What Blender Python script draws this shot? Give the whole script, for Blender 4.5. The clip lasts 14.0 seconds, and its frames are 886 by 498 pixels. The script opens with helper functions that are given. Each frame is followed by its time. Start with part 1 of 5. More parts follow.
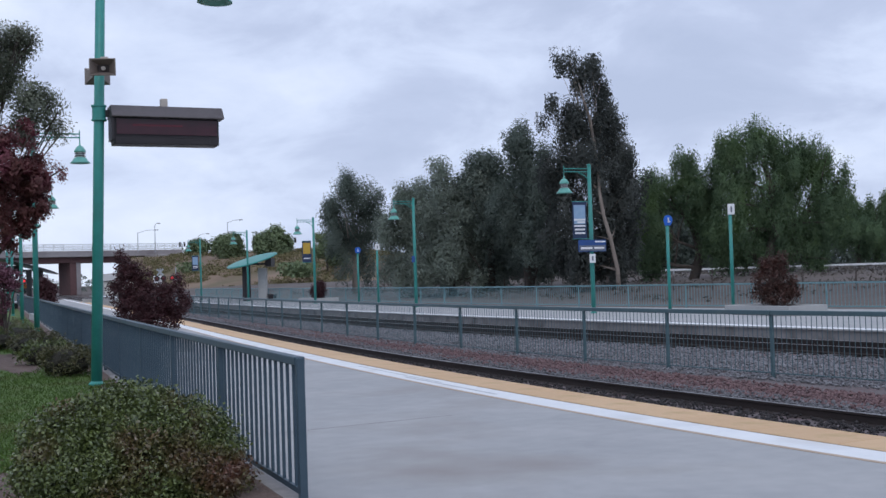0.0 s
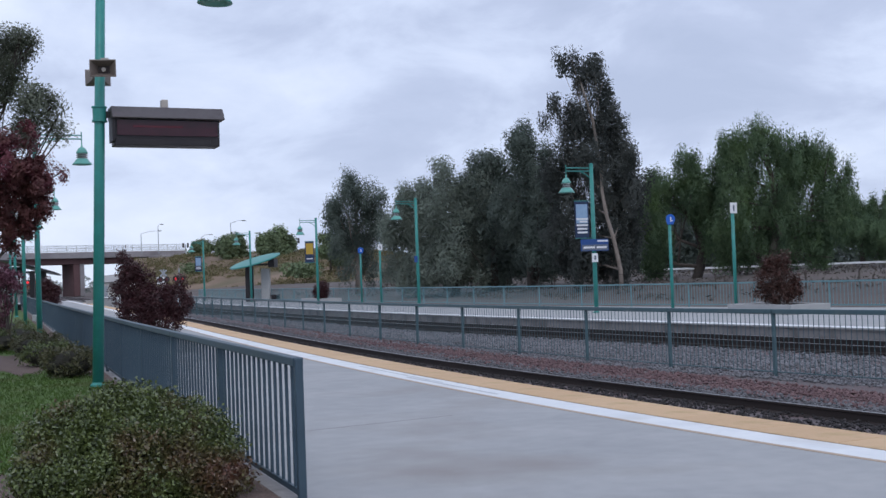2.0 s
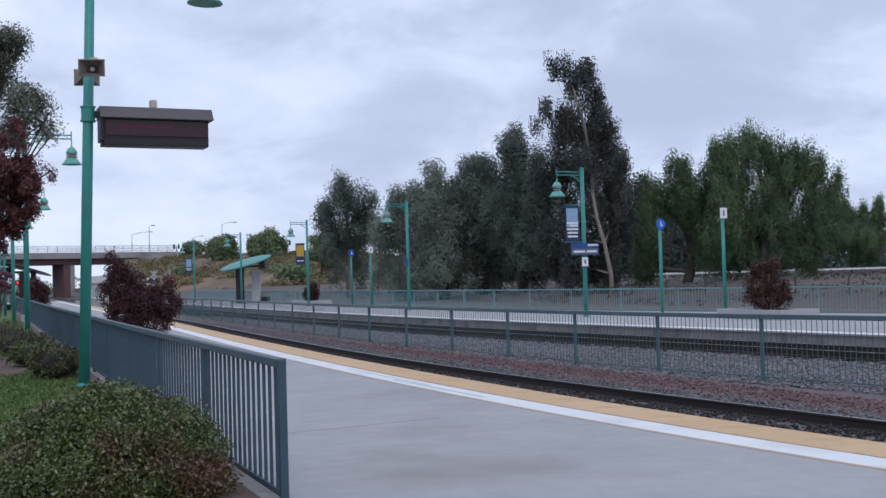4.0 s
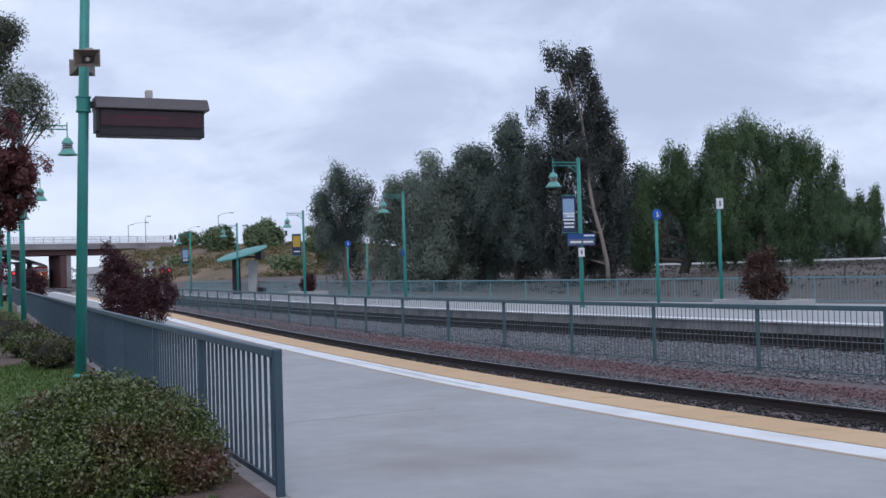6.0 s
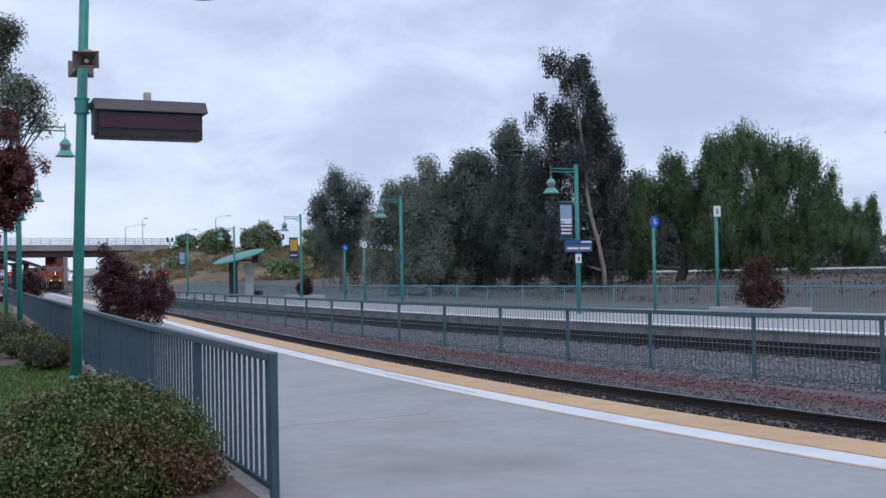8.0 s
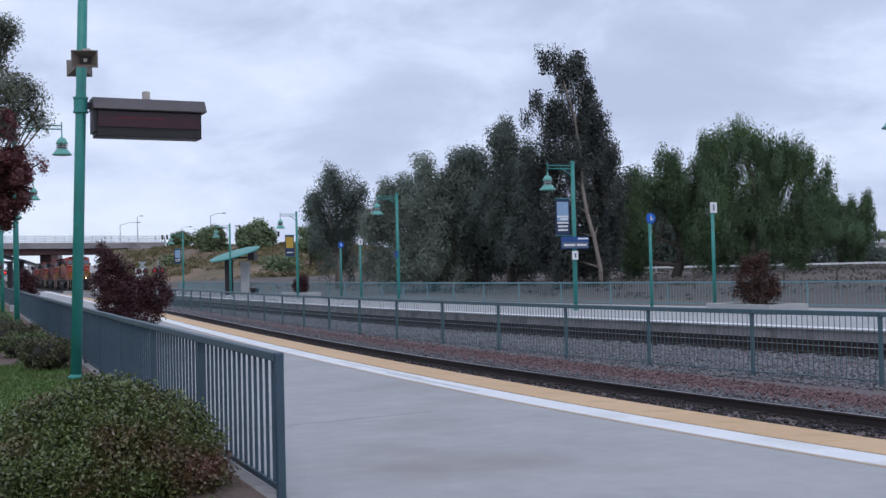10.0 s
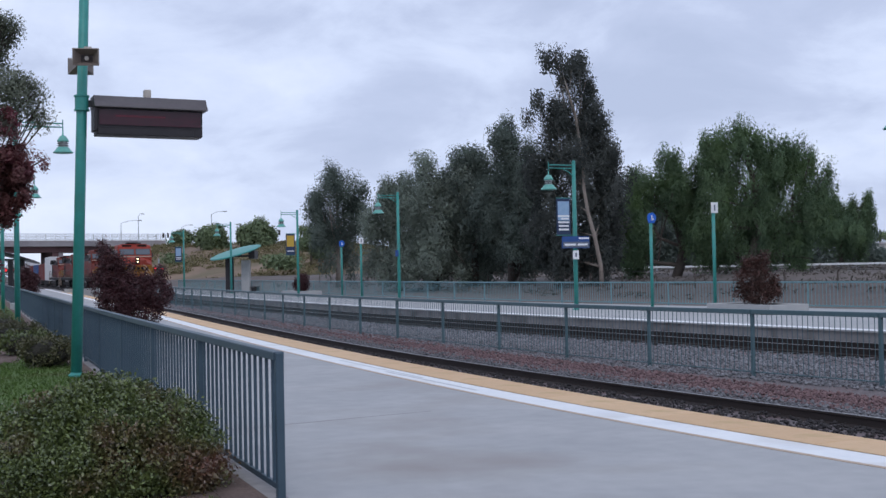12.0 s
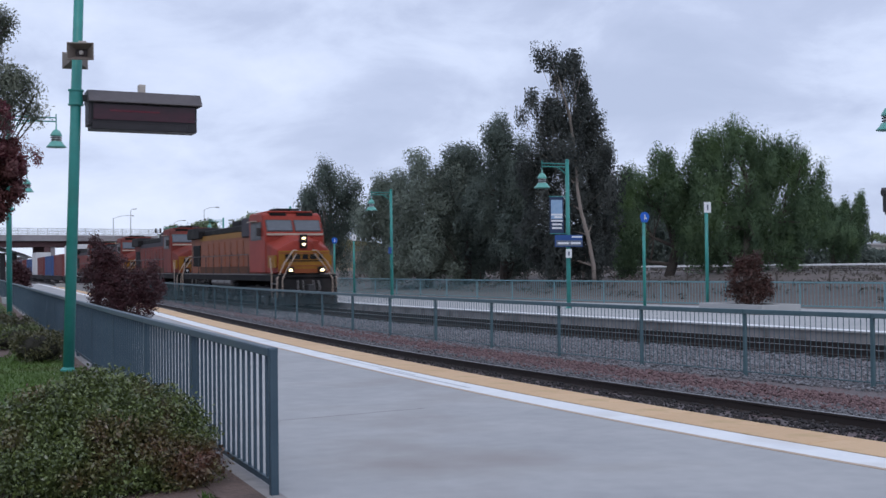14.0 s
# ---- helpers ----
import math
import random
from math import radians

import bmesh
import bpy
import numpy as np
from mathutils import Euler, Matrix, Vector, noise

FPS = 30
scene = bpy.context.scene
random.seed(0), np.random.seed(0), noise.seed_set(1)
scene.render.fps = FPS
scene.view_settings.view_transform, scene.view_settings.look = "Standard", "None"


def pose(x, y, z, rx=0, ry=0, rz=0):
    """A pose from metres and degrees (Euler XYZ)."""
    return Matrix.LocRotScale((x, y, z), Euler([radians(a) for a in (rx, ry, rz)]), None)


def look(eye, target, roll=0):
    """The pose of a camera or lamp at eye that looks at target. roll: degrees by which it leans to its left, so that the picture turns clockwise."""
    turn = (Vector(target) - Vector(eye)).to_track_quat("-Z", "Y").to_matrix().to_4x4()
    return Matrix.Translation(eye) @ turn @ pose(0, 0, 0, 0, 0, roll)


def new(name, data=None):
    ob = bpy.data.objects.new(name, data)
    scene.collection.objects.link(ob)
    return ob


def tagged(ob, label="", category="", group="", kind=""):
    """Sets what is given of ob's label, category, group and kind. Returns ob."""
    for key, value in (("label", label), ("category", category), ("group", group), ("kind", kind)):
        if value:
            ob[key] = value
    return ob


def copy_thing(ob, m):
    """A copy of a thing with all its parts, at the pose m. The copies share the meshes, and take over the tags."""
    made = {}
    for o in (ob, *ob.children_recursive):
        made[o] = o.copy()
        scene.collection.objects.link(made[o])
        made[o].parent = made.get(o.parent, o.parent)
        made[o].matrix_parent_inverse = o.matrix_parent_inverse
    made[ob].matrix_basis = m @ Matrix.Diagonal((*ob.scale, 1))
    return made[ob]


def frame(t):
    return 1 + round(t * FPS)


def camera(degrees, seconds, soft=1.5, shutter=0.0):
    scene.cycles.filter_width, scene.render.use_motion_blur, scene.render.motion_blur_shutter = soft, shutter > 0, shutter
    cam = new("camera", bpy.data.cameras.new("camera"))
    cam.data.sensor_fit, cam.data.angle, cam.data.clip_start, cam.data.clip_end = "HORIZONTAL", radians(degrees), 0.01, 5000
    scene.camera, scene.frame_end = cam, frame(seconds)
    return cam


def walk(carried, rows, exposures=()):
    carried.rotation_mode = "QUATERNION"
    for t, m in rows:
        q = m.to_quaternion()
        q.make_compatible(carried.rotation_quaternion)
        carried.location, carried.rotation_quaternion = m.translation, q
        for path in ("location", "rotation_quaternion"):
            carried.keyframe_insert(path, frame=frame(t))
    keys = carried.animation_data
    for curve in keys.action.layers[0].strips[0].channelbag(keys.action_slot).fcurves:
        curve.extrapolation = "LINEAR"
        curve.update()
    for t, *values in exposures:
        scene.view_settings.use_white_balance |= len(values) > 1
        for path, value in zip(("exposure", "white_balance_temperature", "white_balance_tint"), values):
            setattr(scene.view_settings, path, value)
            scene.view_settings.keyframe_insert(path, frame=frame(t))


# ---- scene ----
# Plan: X across the tracks (metres), Y along them away from the camera, Z up; near platform at Z = 0.
LENS = 40.86
cam = camera(LENS, 14.0, soft=1.5, shutter=0.4)
# seconds, x, z, yaw, pitch, roll of a camera held by hand
PATH = [
    (0, 0.001, 1.700, -23.147, 1.214, 1.811),
    (0.5, 0.027, 1.700, -22.991, 1.068, 1.822),
    (1, 0.040, 1.695, -23.104, 0.918, 1.807),
    (1.5, 0.041, 1.698, -22.826, 1.129, 1.940),
    (2, 0.043, 1.700, -22.981, 1.214, 2.027),
    (2.5, 0.064, 1.691, -23.112, 1.195, 1.670),
    (3, 0.093, 1.681, -23.041, 1.207, 1.688),
    (3.5, 0.099, 1.689, -23.315, 1.420, 1.566),
    (6, 0.107, 1.686, -23.560, 0.901, 1.636),
    (6.5, 0.100, 1.682, -23.739, 1.044, 1.469),
    (7, 0.101, 1.680, -23.747, 1.156, 1.153),
    (7.5, 0.100, 1.680, -23.495, 1.232, 1.518),
    (8, 0.109, 1.685, -23.708, 1.142, 1.090),
    (10.5, 0.016, 1.715, -23.994, 0.913, 1.296),
    (11, 0.026, 1.716, -24.366, 0.925, 0.837),
    (11.5, 0.035, 1.717, -24.028, 0.952, 1.260),
    (12, 0.029, 1.717, -23.917, 0.920, 1.097),
    (12.5, 0.027, 1.716, -23.929, 1.015, 1.069),
    (13, 0.024, 1.719, -23.976, 0.971, 0.900),
    (13.5, 0.012, 1.718, -23.954, 0.928, 0.749),
    (14, 0.010, 1.715, -24.280, 0.800, 0.651),
]
walk(cam, [(t, pose(x, 0, z, 90 + pitch, roll, yaw)) for t, x, z, yaw, pitch, roll in PATH],
     exposures=((0.0, 0.0, 6260, 11), (14.0, 0.0, 6230, 12)))

# ---- world, sun, exposure ----
scene.view_settings.exposure = 0.0


def make_world():
    w = bpy.data.worlds.new("overcast_sky")
    scene.world = w
    w.use_nodes = True
    nt = w.node_tree
    nt.nodes.clear()
    N, K = nt.nodes.new, nt.links.new
    out, bg = N("ShaderNodeOutputWorld"), N("ShaderNodeBackground")
    sky = N("ShaderNodeTexSky")
    sky.sky_type, sky.sun_disc = "NISHITA", False
    sky.sun_elevation, sky.sun_rotation = radians(48), radians(200)
    dim = N("ShaderNodeMix")
    dim.data_type, dim.blend_type = "RGBA", "MULTIPLY"
    dim.inputs["Factor"].default_value = 1.0
    dim.inputs["B"].default_value = (0.1, 0.1, 0.1, 1)
    K(sky.outputs["Color"], dim.inputs["A"])
    # cloud deck: puffs flattened towards the horizon
    tc, sep = N("ShaderNodeTexCoord"), N("ShaderNodeSeparateXYZ")
    K(tc.outputs["Generated"], sep.inputs[0])
    comb = N("ShaderNodeCombineXYZ")
    K(sep.outputs["X"], comb.inputs[0])
    K(sep.outputs["Y"], comb.inputs[1])
    flat = N("ShaderNodeMath")
    flat.operation = "MULTIPLY"
    flat.inputs[1].default_value = 2.3
    K(sep.outputs["Z"], flat.inputs[0])
    K(flat.outputs[0], comb.inputs[2])
    turn = N("ShaderNodeMapping")
    turn.inputs["Location"].default_value = (1.7, 0.6, 0.35)
    turn.inputs["Rotation"].default_value = (0, 0, radians(115))
    K(comb.outputs[0], turn.inputs["Vector"])
    big, small = N("ShaderNodeTexNoise"), N("ShaderNodeTexNoise")
    for n, sc, det, dist in ((big, 2.3, 3, 0.35), (small, 7.0, 7, 0.3)):
        n.inputs["Scale"].default_value, n.inputs["Detail"].default_value = sc, det
        n.inputs["Distortion"].default_value, n.inputs["Roughness"].default_value = dist, 0.58
        K(turn.outputs[0], n.inputs["Vector"])
    mix = N("ShaderNodeMix")
    mix.data_type = "FLOAT"
    mix.inputs["Factor"].default_value = 0.42
    K(big.outputs["Fac"], mix.inputs["A"])
    K(small.outputs["Fac"], mix.inputs["B"])
    ramp = N("ShaderNodeValToRGB")
    e = ramp.color_ramp.elements
    e[0].position, e[0].color = 0.36, (0.385, 0.44, 0.575, 1)
    e[1].position, e[1].color = 0.615, (0.635, 0.69, 0.80, 1)
    for pos, col in ((0.43, (0.425, 0.48, 0.62, 1)), (0.50, (0.52, 0.582, 0.725, 1))):
        el = e.new(pos)
        el.color = col
    K(mix.outputs["Result"], ramp.inputs["Fac"])
    both = N("ShaderNodeMix")
    both.data_type = "RGBA"
    both.inputs["Factor"].default_value = 0.97
    K(dim.outputs["Result"], both.inputs["A"])
    K(ramp.outputs["Color"], both.inputs["B"])
    K(both.outputs["Result"], bg.inputs["Color"])
    bg.inputs["Strength"].default_value = 1.30
    K(bg.outputs[0], out.inputs["Surface"])


make_world()
sun = new("sun", bpy.data.lights.new("sun", "SUN"))
sun.data.energy, sun.data.angle, sun.data.color = 0.7, radians(25), (1.0, 0.98, 0.95)
sun.matrix_world = look((-20, -30, 60), (0, 20, 0))

# ---- materials ----


def material(name, c1, c2=None, rough=0.7, metal=0.0, scale=6.0, bump=0.0, bump_scale=40.0, island=0.0, rnd=0.0, spots=None, spot_scale=1.2, emit=None, strength=1.0, stretch=None, thin=0.0, spec=0.5):
    """A procedural surface: two colours mixed by noise at two scales, stains, relief."""
    m = bpy.data.materials.new(name)
    m.use_nodes = True
    nt = m.node_tree
    b = nt.nodes["Principled BSDF"]
    N, K = nt.nodes.new, nt.links.new
    b.inputs["Roughness"].default_value, b.inputs["Metallic"].default_value = rough, metal
    b.inputs["Specular IOR Level"].default_value = spec
    tc = N("ShaderNodeTexCoord")
    vec = tc.outputs["Object"]
    if stretch:
        mp = N("ShaderNodeMapping")
        mp.inputs["Scale"].default_value = stretch
        K(vec, mp.inputs["Vector"])
        vec = mp.outputs["Vector"]
    c2 = c2 or tuple(min(1, v * 1.25) for v in c1)
    n1, n2 = N("ShaderNodeTexNoise"), N("ShaderNodeTexNoise")
    for n, sc in ((n1, scale), (n2, scale * 7.3)):
        n.inputs["Scale"].default_value, n.inputs["Detail"].default_value = sc, 5
        K(vec, n.inputs["Vector"])
    avg = N("ShaderNodeMix")
    avg.data_type = "FLOAT"
    avg.inputs["Factor"].default_value = 0.4
    K(n1.outputs["Fac"], avg.inputs["A"])
    K(n2.outputs["Fac"], avg.inputs["B"])
    fac = avg.outputs["Result"]
    mr = N("ShaderNodeMapRange")
    mr.inputs["From Min"].default_value, mr.inputs["From Max"].default_value = 0.32, 0.68
    K(fac, mr.inputs["Value"])
    fac = mr.outputs["Result"]
    for amount, node, sock in ((island, "ShaderNodeNewGeometry", "Random Per Island"), (rnd, "ShaderNodeObjectInfo", "Random")):
        if amount:
            g = N(node)
            mm = N("ShaderNodeMix")
            mm.data_type = "FLOAT"
            mm.inputs["Factor"].default_value = amount
            K(fac, mm.inputs["A"])
            K(g.outputs[sock], mm.inputs["B"])
            fac = mm.outputs["Result"]
    mix = N("ShaderNodeMix")
    mix.data_type = "RGBA"
    mix.inputs["A"].default_value, mix.inputs["B"].default_value = (*c1, 1), (*c2, 1)
    K(fac, mix.inputs["Factor"])
    col = mix.outputs["Result"]
    if spots:
        n3 = N("ShaderNodeTexNoise")
        n3.inputs["Scale"].default_value, n3.inputs["Detail"].default_value = spot_scale, 6
        K(vec, n3.inputs["Vector"])
        r3 = N("ShaderNodeMapRange")
        r3.inputs["From Min"].default_value, r3.inputs["From Max"].default_value = 0.52, 0.7
        K(n3.outputs["Fac"], r3.inputs["Value"])
        mx = N("ShaderNodeMix")
        mx.data_type = "RGBA"
        mx.inputs["B"].default_value = (*spots, 1)
        K(r3.outputs["Result"], mx.inputs["Factor"])
        K(col, mx.inputs["A"])
        col = mx.outputs["Result"]
    K(col, b.inputs["Base Color"])
    if bump:
        nb = N("ShaderNodeTexNoise")
        nb.inputs["Scale"].default_value, nb.inputs["Detail"].default_value = bump_scale, 4
        K(vec, nb.inputs["Vector"])
        bp = N("ShaderNodeBump")
        bp.inputs["Strength"].default_value, bp.inputs["Distance"].default_value = bump, 0.02
        K(nb.outputs["Fac"], bp.inputs["Height"])
        K(bp.outputs["Normal"], b.inputs["Normal"])
    if thin:
        tl, ms = N("ShaderNodeBsdfTranslucent"), N("ShaderNodeMixShader")
        K(col, tl.inputs["Color"])
        ms.inputs[0].default_value = thin
        K(b.outputs[0], ms.inputs[1])
        K(tl.outputs[0], ms.inputs[2])
        K(ms.outputs[0], nt.nodes["Material Output"].inputs["Surface"])
    if emit:
        b.inputs["Emission Color"].default_value = (*emit, 1)
        b.inputs["Emission Strength"].default_value = strength
    return m


TEAL = material("teal_paint", (0.030, 0.22, 0.195), (0.045, 0.29, 0.25), 0.45, scale=3, spots=(0.05, 0.2, 0.18))
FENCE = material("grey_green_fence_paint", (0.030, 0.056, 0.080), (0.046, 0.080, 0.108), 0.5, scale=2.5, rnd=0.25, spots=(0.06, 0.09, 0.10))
# Track fence tone is raised for the sky that its rail tops reflect.
FENCE_MID = material("lightened_green_fence_paint", (0.050, 0.100, 0.118), (0.080, 0.138, 0.155), 0.5, scale=2.5, rnd=0.25, spots=(0.09, 0.13, 0.14))
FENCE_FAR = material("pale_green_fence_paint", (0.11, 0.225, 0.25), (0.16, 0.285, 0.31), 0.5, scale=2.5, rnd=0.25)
CONCRETE = material("platform_concrete", (0.315, 0.315, 0.322), (0.415, 0.412, 0.410), 0.8, scale=0.55, bump=0.15, bump_scale=90, spots=(0.285, 0.262, 0.250), spot_scale=0.33)
CONCRETE_FAR = material("pale_concrete", (0.33, 0.335, 0.335), (0.42, 0.415, 0.41), 0.85, scale=0.7, bump=0.1)
CONCRETE_DULL = material("weathered_concrete", (0.20, 0.19, 0.19), (0.31, 0.29, 0.28), 0.9, scale=0.9, bump=0.3, bump_scale=20, spots=(0.12, 0.11, 0.11))
JOINT = material("dark_joint", (0.13, 0.12, 0.11), (0.17, 0.16, 0.15), 0.9)
WHITE_LINE = material("white_line_paint", (0.70, 0.71, 0.73), (0.82, 0.82, 0.82), 0.6, scale=2.0, spots=(0.66, 0.65, 0.64), spot_scale=1.5)
TACTILE = material("yellow_tactile_surface", (0.56, 0.355, 0.19), (0.67, 0.455, 0.265), 0.7, scale=1.5, rnd=0.5, bump=0.3, bump_scale=60, spots=(0.48, 0.32, 0.15), spot_scale=2)
STEEL_RAIL = material("rusty_rail_steel", (0.022, 0.016, 0.015), (0.045, 0.032, 0.028), 0.7, metal=0.2, scale=8, stretch=(1, 0.1, 1))
RAIL_HEAD = material("worn_rail_head", (0.22, 0.20, 0.20), (0.32, 0.30, 0.30), 0.35, metal=0.8, scale=6, stretch=(1, 0.1, 1))
TIE = material("dark_tie_wood", (0.014, 0.012, 0.012), (0.036, 0.031, 0.030), 0.9, scale=5, rnd=0.4, bump=0.4)
BALLAST = material("ballast_bed", (0.075, 0.065, 0.068), (0.19, 0.155, 0.155), 0.9, scale=9, bump=0.8, bump_scale=30, spots=(0.15, 0.085, 0.085), spot_scale=0.5)
STONE_RED = material("reddish_ballast_stone", (0.09, 0.052, 0.056), (0.21, 0.130, 0.130), 0.9, island=0.8, scale=4)
STONE_GREY = material("grey_ballast_stone", (0.085, 0.087, 0.096), (0.27, 0.265, 0.28), 0.9, island=0.8, scale=4)
GRASS = material("lawn", (0.028, 0.055, 0.008), (0.085, 0.150, 0.022), 0.9, scale=5.0, island=0.4, bump=0.5, spots=(0.075, 0.085, 0.022), spot_scale=0.9)
SOIL = material("bark_mulch_soil", (0.075, 0.052, 0.045), (0.17, 0.115, 0.095), 0.95, scale=4, bump=0.9, bump_scale=25)
DIRT = material("dry_dirt", (0.066, 0.055, 0.051), (0.145, 0.116, 0.102), 0.95, scale=0.12, bump=0.5, bump_scale=2.5, spots=(0.078, 0.066, 0.060), spot_scale=0.09)
ASPHALT = material("asphalt", (0.040, 0.038, 0.042), (0.07, 0.066, 0.07), 0.9, scale=0.4, bump=0.2)
LEAF_HEDGE = material("hedge_leaves", (0.024, 0.038, 0.012), (0.160, 0.200, 0.058), 0.32, island=0.75, scale=3, spots=(0.12, 0.05, 0.032), spot_scale=1.6)
LEAF_HEDGE_RED = material("hedge_leaves_reddish", (0.03, 0.042, 0.014), (0.125, 0.11, 0.045), 0.5, island=0.7, scale=3)
# Eucalyptus and dark tree leaves carry haze as a greyer, bluer tone.
LEAF_EUC = material("eucalyptus_leaves", (0.050, 0.060, 0.058), (0.155, 0.165, 0.152), 0.9, island=0.12, scale=0.6, spec=0.1, thin=0.4)
LEAF_DARK = material("dark_tree_leaves", (0.075, 0.096, 0.088), (0.210, 0.250, 0.212), 0.9, island=0.10, scale=0.55, spec=0.1, thin=0.4)
# Palest leaves: the haze before the middle trees is put into this colour.
LEAF_HAZY = material("hazy_eucalyptus_leaves", (0.145, 0.172, 0.152), (0.315, 0.360, 0.295), 0.9, island=0.08, scale=0.6, spec=0.1, thin=0.4)
LEAF_PEPPER = material("pepper_tree_leaves", (0.062, 0.100, 0.068), (0.210, 0.300, 0.160), 0.9, island=0.12, spec=0.1, scale=0.5, spots=(0.14, 0.21, 0.085), spot_scale=0.35, thin=0.4)
LEAF_GREEN = material("roadside_tree_leaves", (0.070, 0.105, 0.050), (0.19, 0.245, 0.110), 0.6, island=0.6, scale=0.3)
LEAF_RED = material("purple_red_leaves", (0.026, 0.009, 0.012), (0.090, 0.026, 0.030), 0.55, island=0.7, scale=1.5)
LEAF_CRAPE = material("crape_leaves", (0.075, 0.024, 0.024), (0.22, 0.082, 0.078), 0.6, thin=0.25, island=0.5, scale=1.2, spots=(0.28, 0.07, 0.12), spot_scale=1.3)
LEAF_GREY = material("grey_green_leaves", (0.070, 0.084, 0.062), (0.22, 0.24, 0.17), 0.6, thin=0.25, island=0.5, scale=1.2)
SCRUB = material("dry_scrub", (0.085, 0.08, 0.035), (0.21, 0.18, 0.085), 0.9, island=0.7, scale=0.5)
BARK = material("bark", (0.055, 0.045, 0.040), (0.12, 0.10, 0.085), 0.95, scale=3, bump=0.8, bump_scale=12, stretch=(1, 1, 0.25))
BARK_PALE = material("pale_eucalyptus_bark", (0.16, 0.13, 0.11), (0.33, 0.28, 0.24), 0.85, scale=2, bump=0.4, bump_scale=8, stretch=(1, 1, 0.2))
DARK_METAL = material("dark_brown_metal", (0.018, 0.015, 0.018), (0.032, 0.027, 0.030), 0.45, metal=0.2, scale=3)
CAP_METAL = material("greyish_brown_metal", (0.075, 0.064, 0.068), (0.11, 0.095, 0.10), 0.5, scale=2)
LED_PANEL = material("dark_red_led_window", (0.030, 0.004, 0.010), (0.055, 0.007, 0.016), 0.25, scale=4, stretch=(1, 1, 6))
LED_ROW = material("lit_red_led_row", (0.08, 0.004, 0.012), (0.12, 0.008, 0.02), 0.4, emit=(0.35, 0.0, 0.03), strength=0.10)
BEIGE = material("beige_plastic", (0.42, 0.37, 0.33), (0.52, 0.47, 0.42), 0.5)
HORN_BROWN = material("brown_horn_plastic", (0.15, 0.12, 0.105), (0.22, 0.18, 0.155), 0.5)
HORN_DARK = material("horn_throat", (0.03, 0.02, 0.02), (0.05, 0.035, 0.03), 0.6)
LAMP_TEAL = material("pale_teal_lamp_enamel", (0.10, 0.33, 0.28), (0.15, 0.42, 0.36), 0.35, scale=4)
LAMP_GLASS = material("frosted_lamp_glass", (0.55, 0.58, 0.58), (0.66, 0.68, 0.68), 0.3)
SIGN_BLUE = material("sign_blue", (0.012, 0.055, 0.20), (0.02, 0.075, 0.26), 0.5)
SIGN_BRIGHT = material("bright_sign_blue", (0.01, 0.10, 0.48), (0.015, 0.13, 0.55), 0.45)
SIGN_WHITE = material("sign_white", (0.68, 0.69, 0.7), (0.78, 0.78, 0.78), 0.5)
SIGN_GREY = material("sign_slate", (0.10, 0.12, 0.16), (0.13, 0.15, 0.20), 0.5)
BANNER_SKY = material("banner_pale_blue", (0.20, 0.33, 0.50), (0.30, 0.42, 0.56), 0.7)
BANNER_DARK = material("banner_navy", (0.015, 0.03, 0.075), (0.025, 0.045, 0.10), 0.7)
BANNER_YELLOW = material("banner_yellow", (0.45, 0.28, 0.03), (0.55, 0.36, 0.06), 0.7)
BRIDGE = material("bridge_concrete", (0.27, 0.25, 0.26), (0.37, 0.345, 0.35), 0.9, scale=0.25, bump=0.1, spots=(0.2, 0.18, 0.19), spot_scale=0.15)
GIRDER = material("red_brown_girder_paint", (0.10, 0.052, 0.055), (0.15, 0.082, 0.082), 0.85, scale=0.3, spots=(0.08, 0.05, 0.05), spot_scale=0.2)
GALV = material("galvanised_steel", (0.32, 0.35, 0.38), (0.42, 0.45, 0.48), 0.5, metal=0.3, scale=3)
DARK_STEEL = material("dark_steel", (0.02, 0.02, 0.022), (0.045, 0.042, 0.042), 0.55, scale=3)
WHITE_WALL = material("off_white_wall", (0.55, 0.54, 0.50), (0.65, 0.63, 0.58), 0.8, scale=0.6)
ROOF_GREY = material("grey_roof", (0.30, 0.29, 0.28), (0.40, 0.38, 0.37), 0.85, scale=0.8)
RED_LAMP = material("lit_red_signal", (0.4, 0.01, 0.01), (0.5, 0.02, 0.02), 0.3, emit=(1.0, 0.03, 0.04), strength=0.8)
RED_DIM = material("unlit_red_signal", (0.10, 0.008, 0.008), (0.14, 0.012, 0.012), 0.3)
ORANGE = material("weathered_orange_paint", (0.185, 0.048, 0.016), (0.265, 0.074, 0.024), 0.55, spec=0.25, scale=1.0, spots=(0.17, 0.05, 0.022), spot_scale=0.9, stretch=(1, 1, 0.5))
RED_ORANGE = material("faded_red_orange_paint", (0.225, 0.026, 0.016), (0.31, 0.042, 0.024), 0.55, spec=0.25, scale=1.0, spots=(0.20, 0.03, 0.018), spot_scale=0.9)
LOCO_YELLOW = material("dull_yellow_stripe", (0.22, 0.095, 0.010), (0.29, 0.135, 0.016), 0.6, spec=0.25, scale=1.5, spots=(0.25, 0.11, 0.02))
LOCO_BLACK = material("sooty_black_paint", (0.008, 0.008, 0.009), (0.02, 0.018, 0.018), 0.7, scale=1.5, spots=(0.03, 0.026, 0.024), spec=0.12)
LOCO_GREY = material("dusty_grey_metal", (0.10, 0.095, 0.095), (0.17, 0.16, 0.155), 0.7, scale=2)
WINDSHIELD = material("reflective_windshield", (0.05, 0.06, 0.075), (0.07, 0.08, 0.10), 0.06, scale=1, spec=1.0)
HANDRAIL_PALE = material("pale_handrail_paint", (0.38, 0.29, 0.23), (0.46, 0.36, 0.29), 0.5)
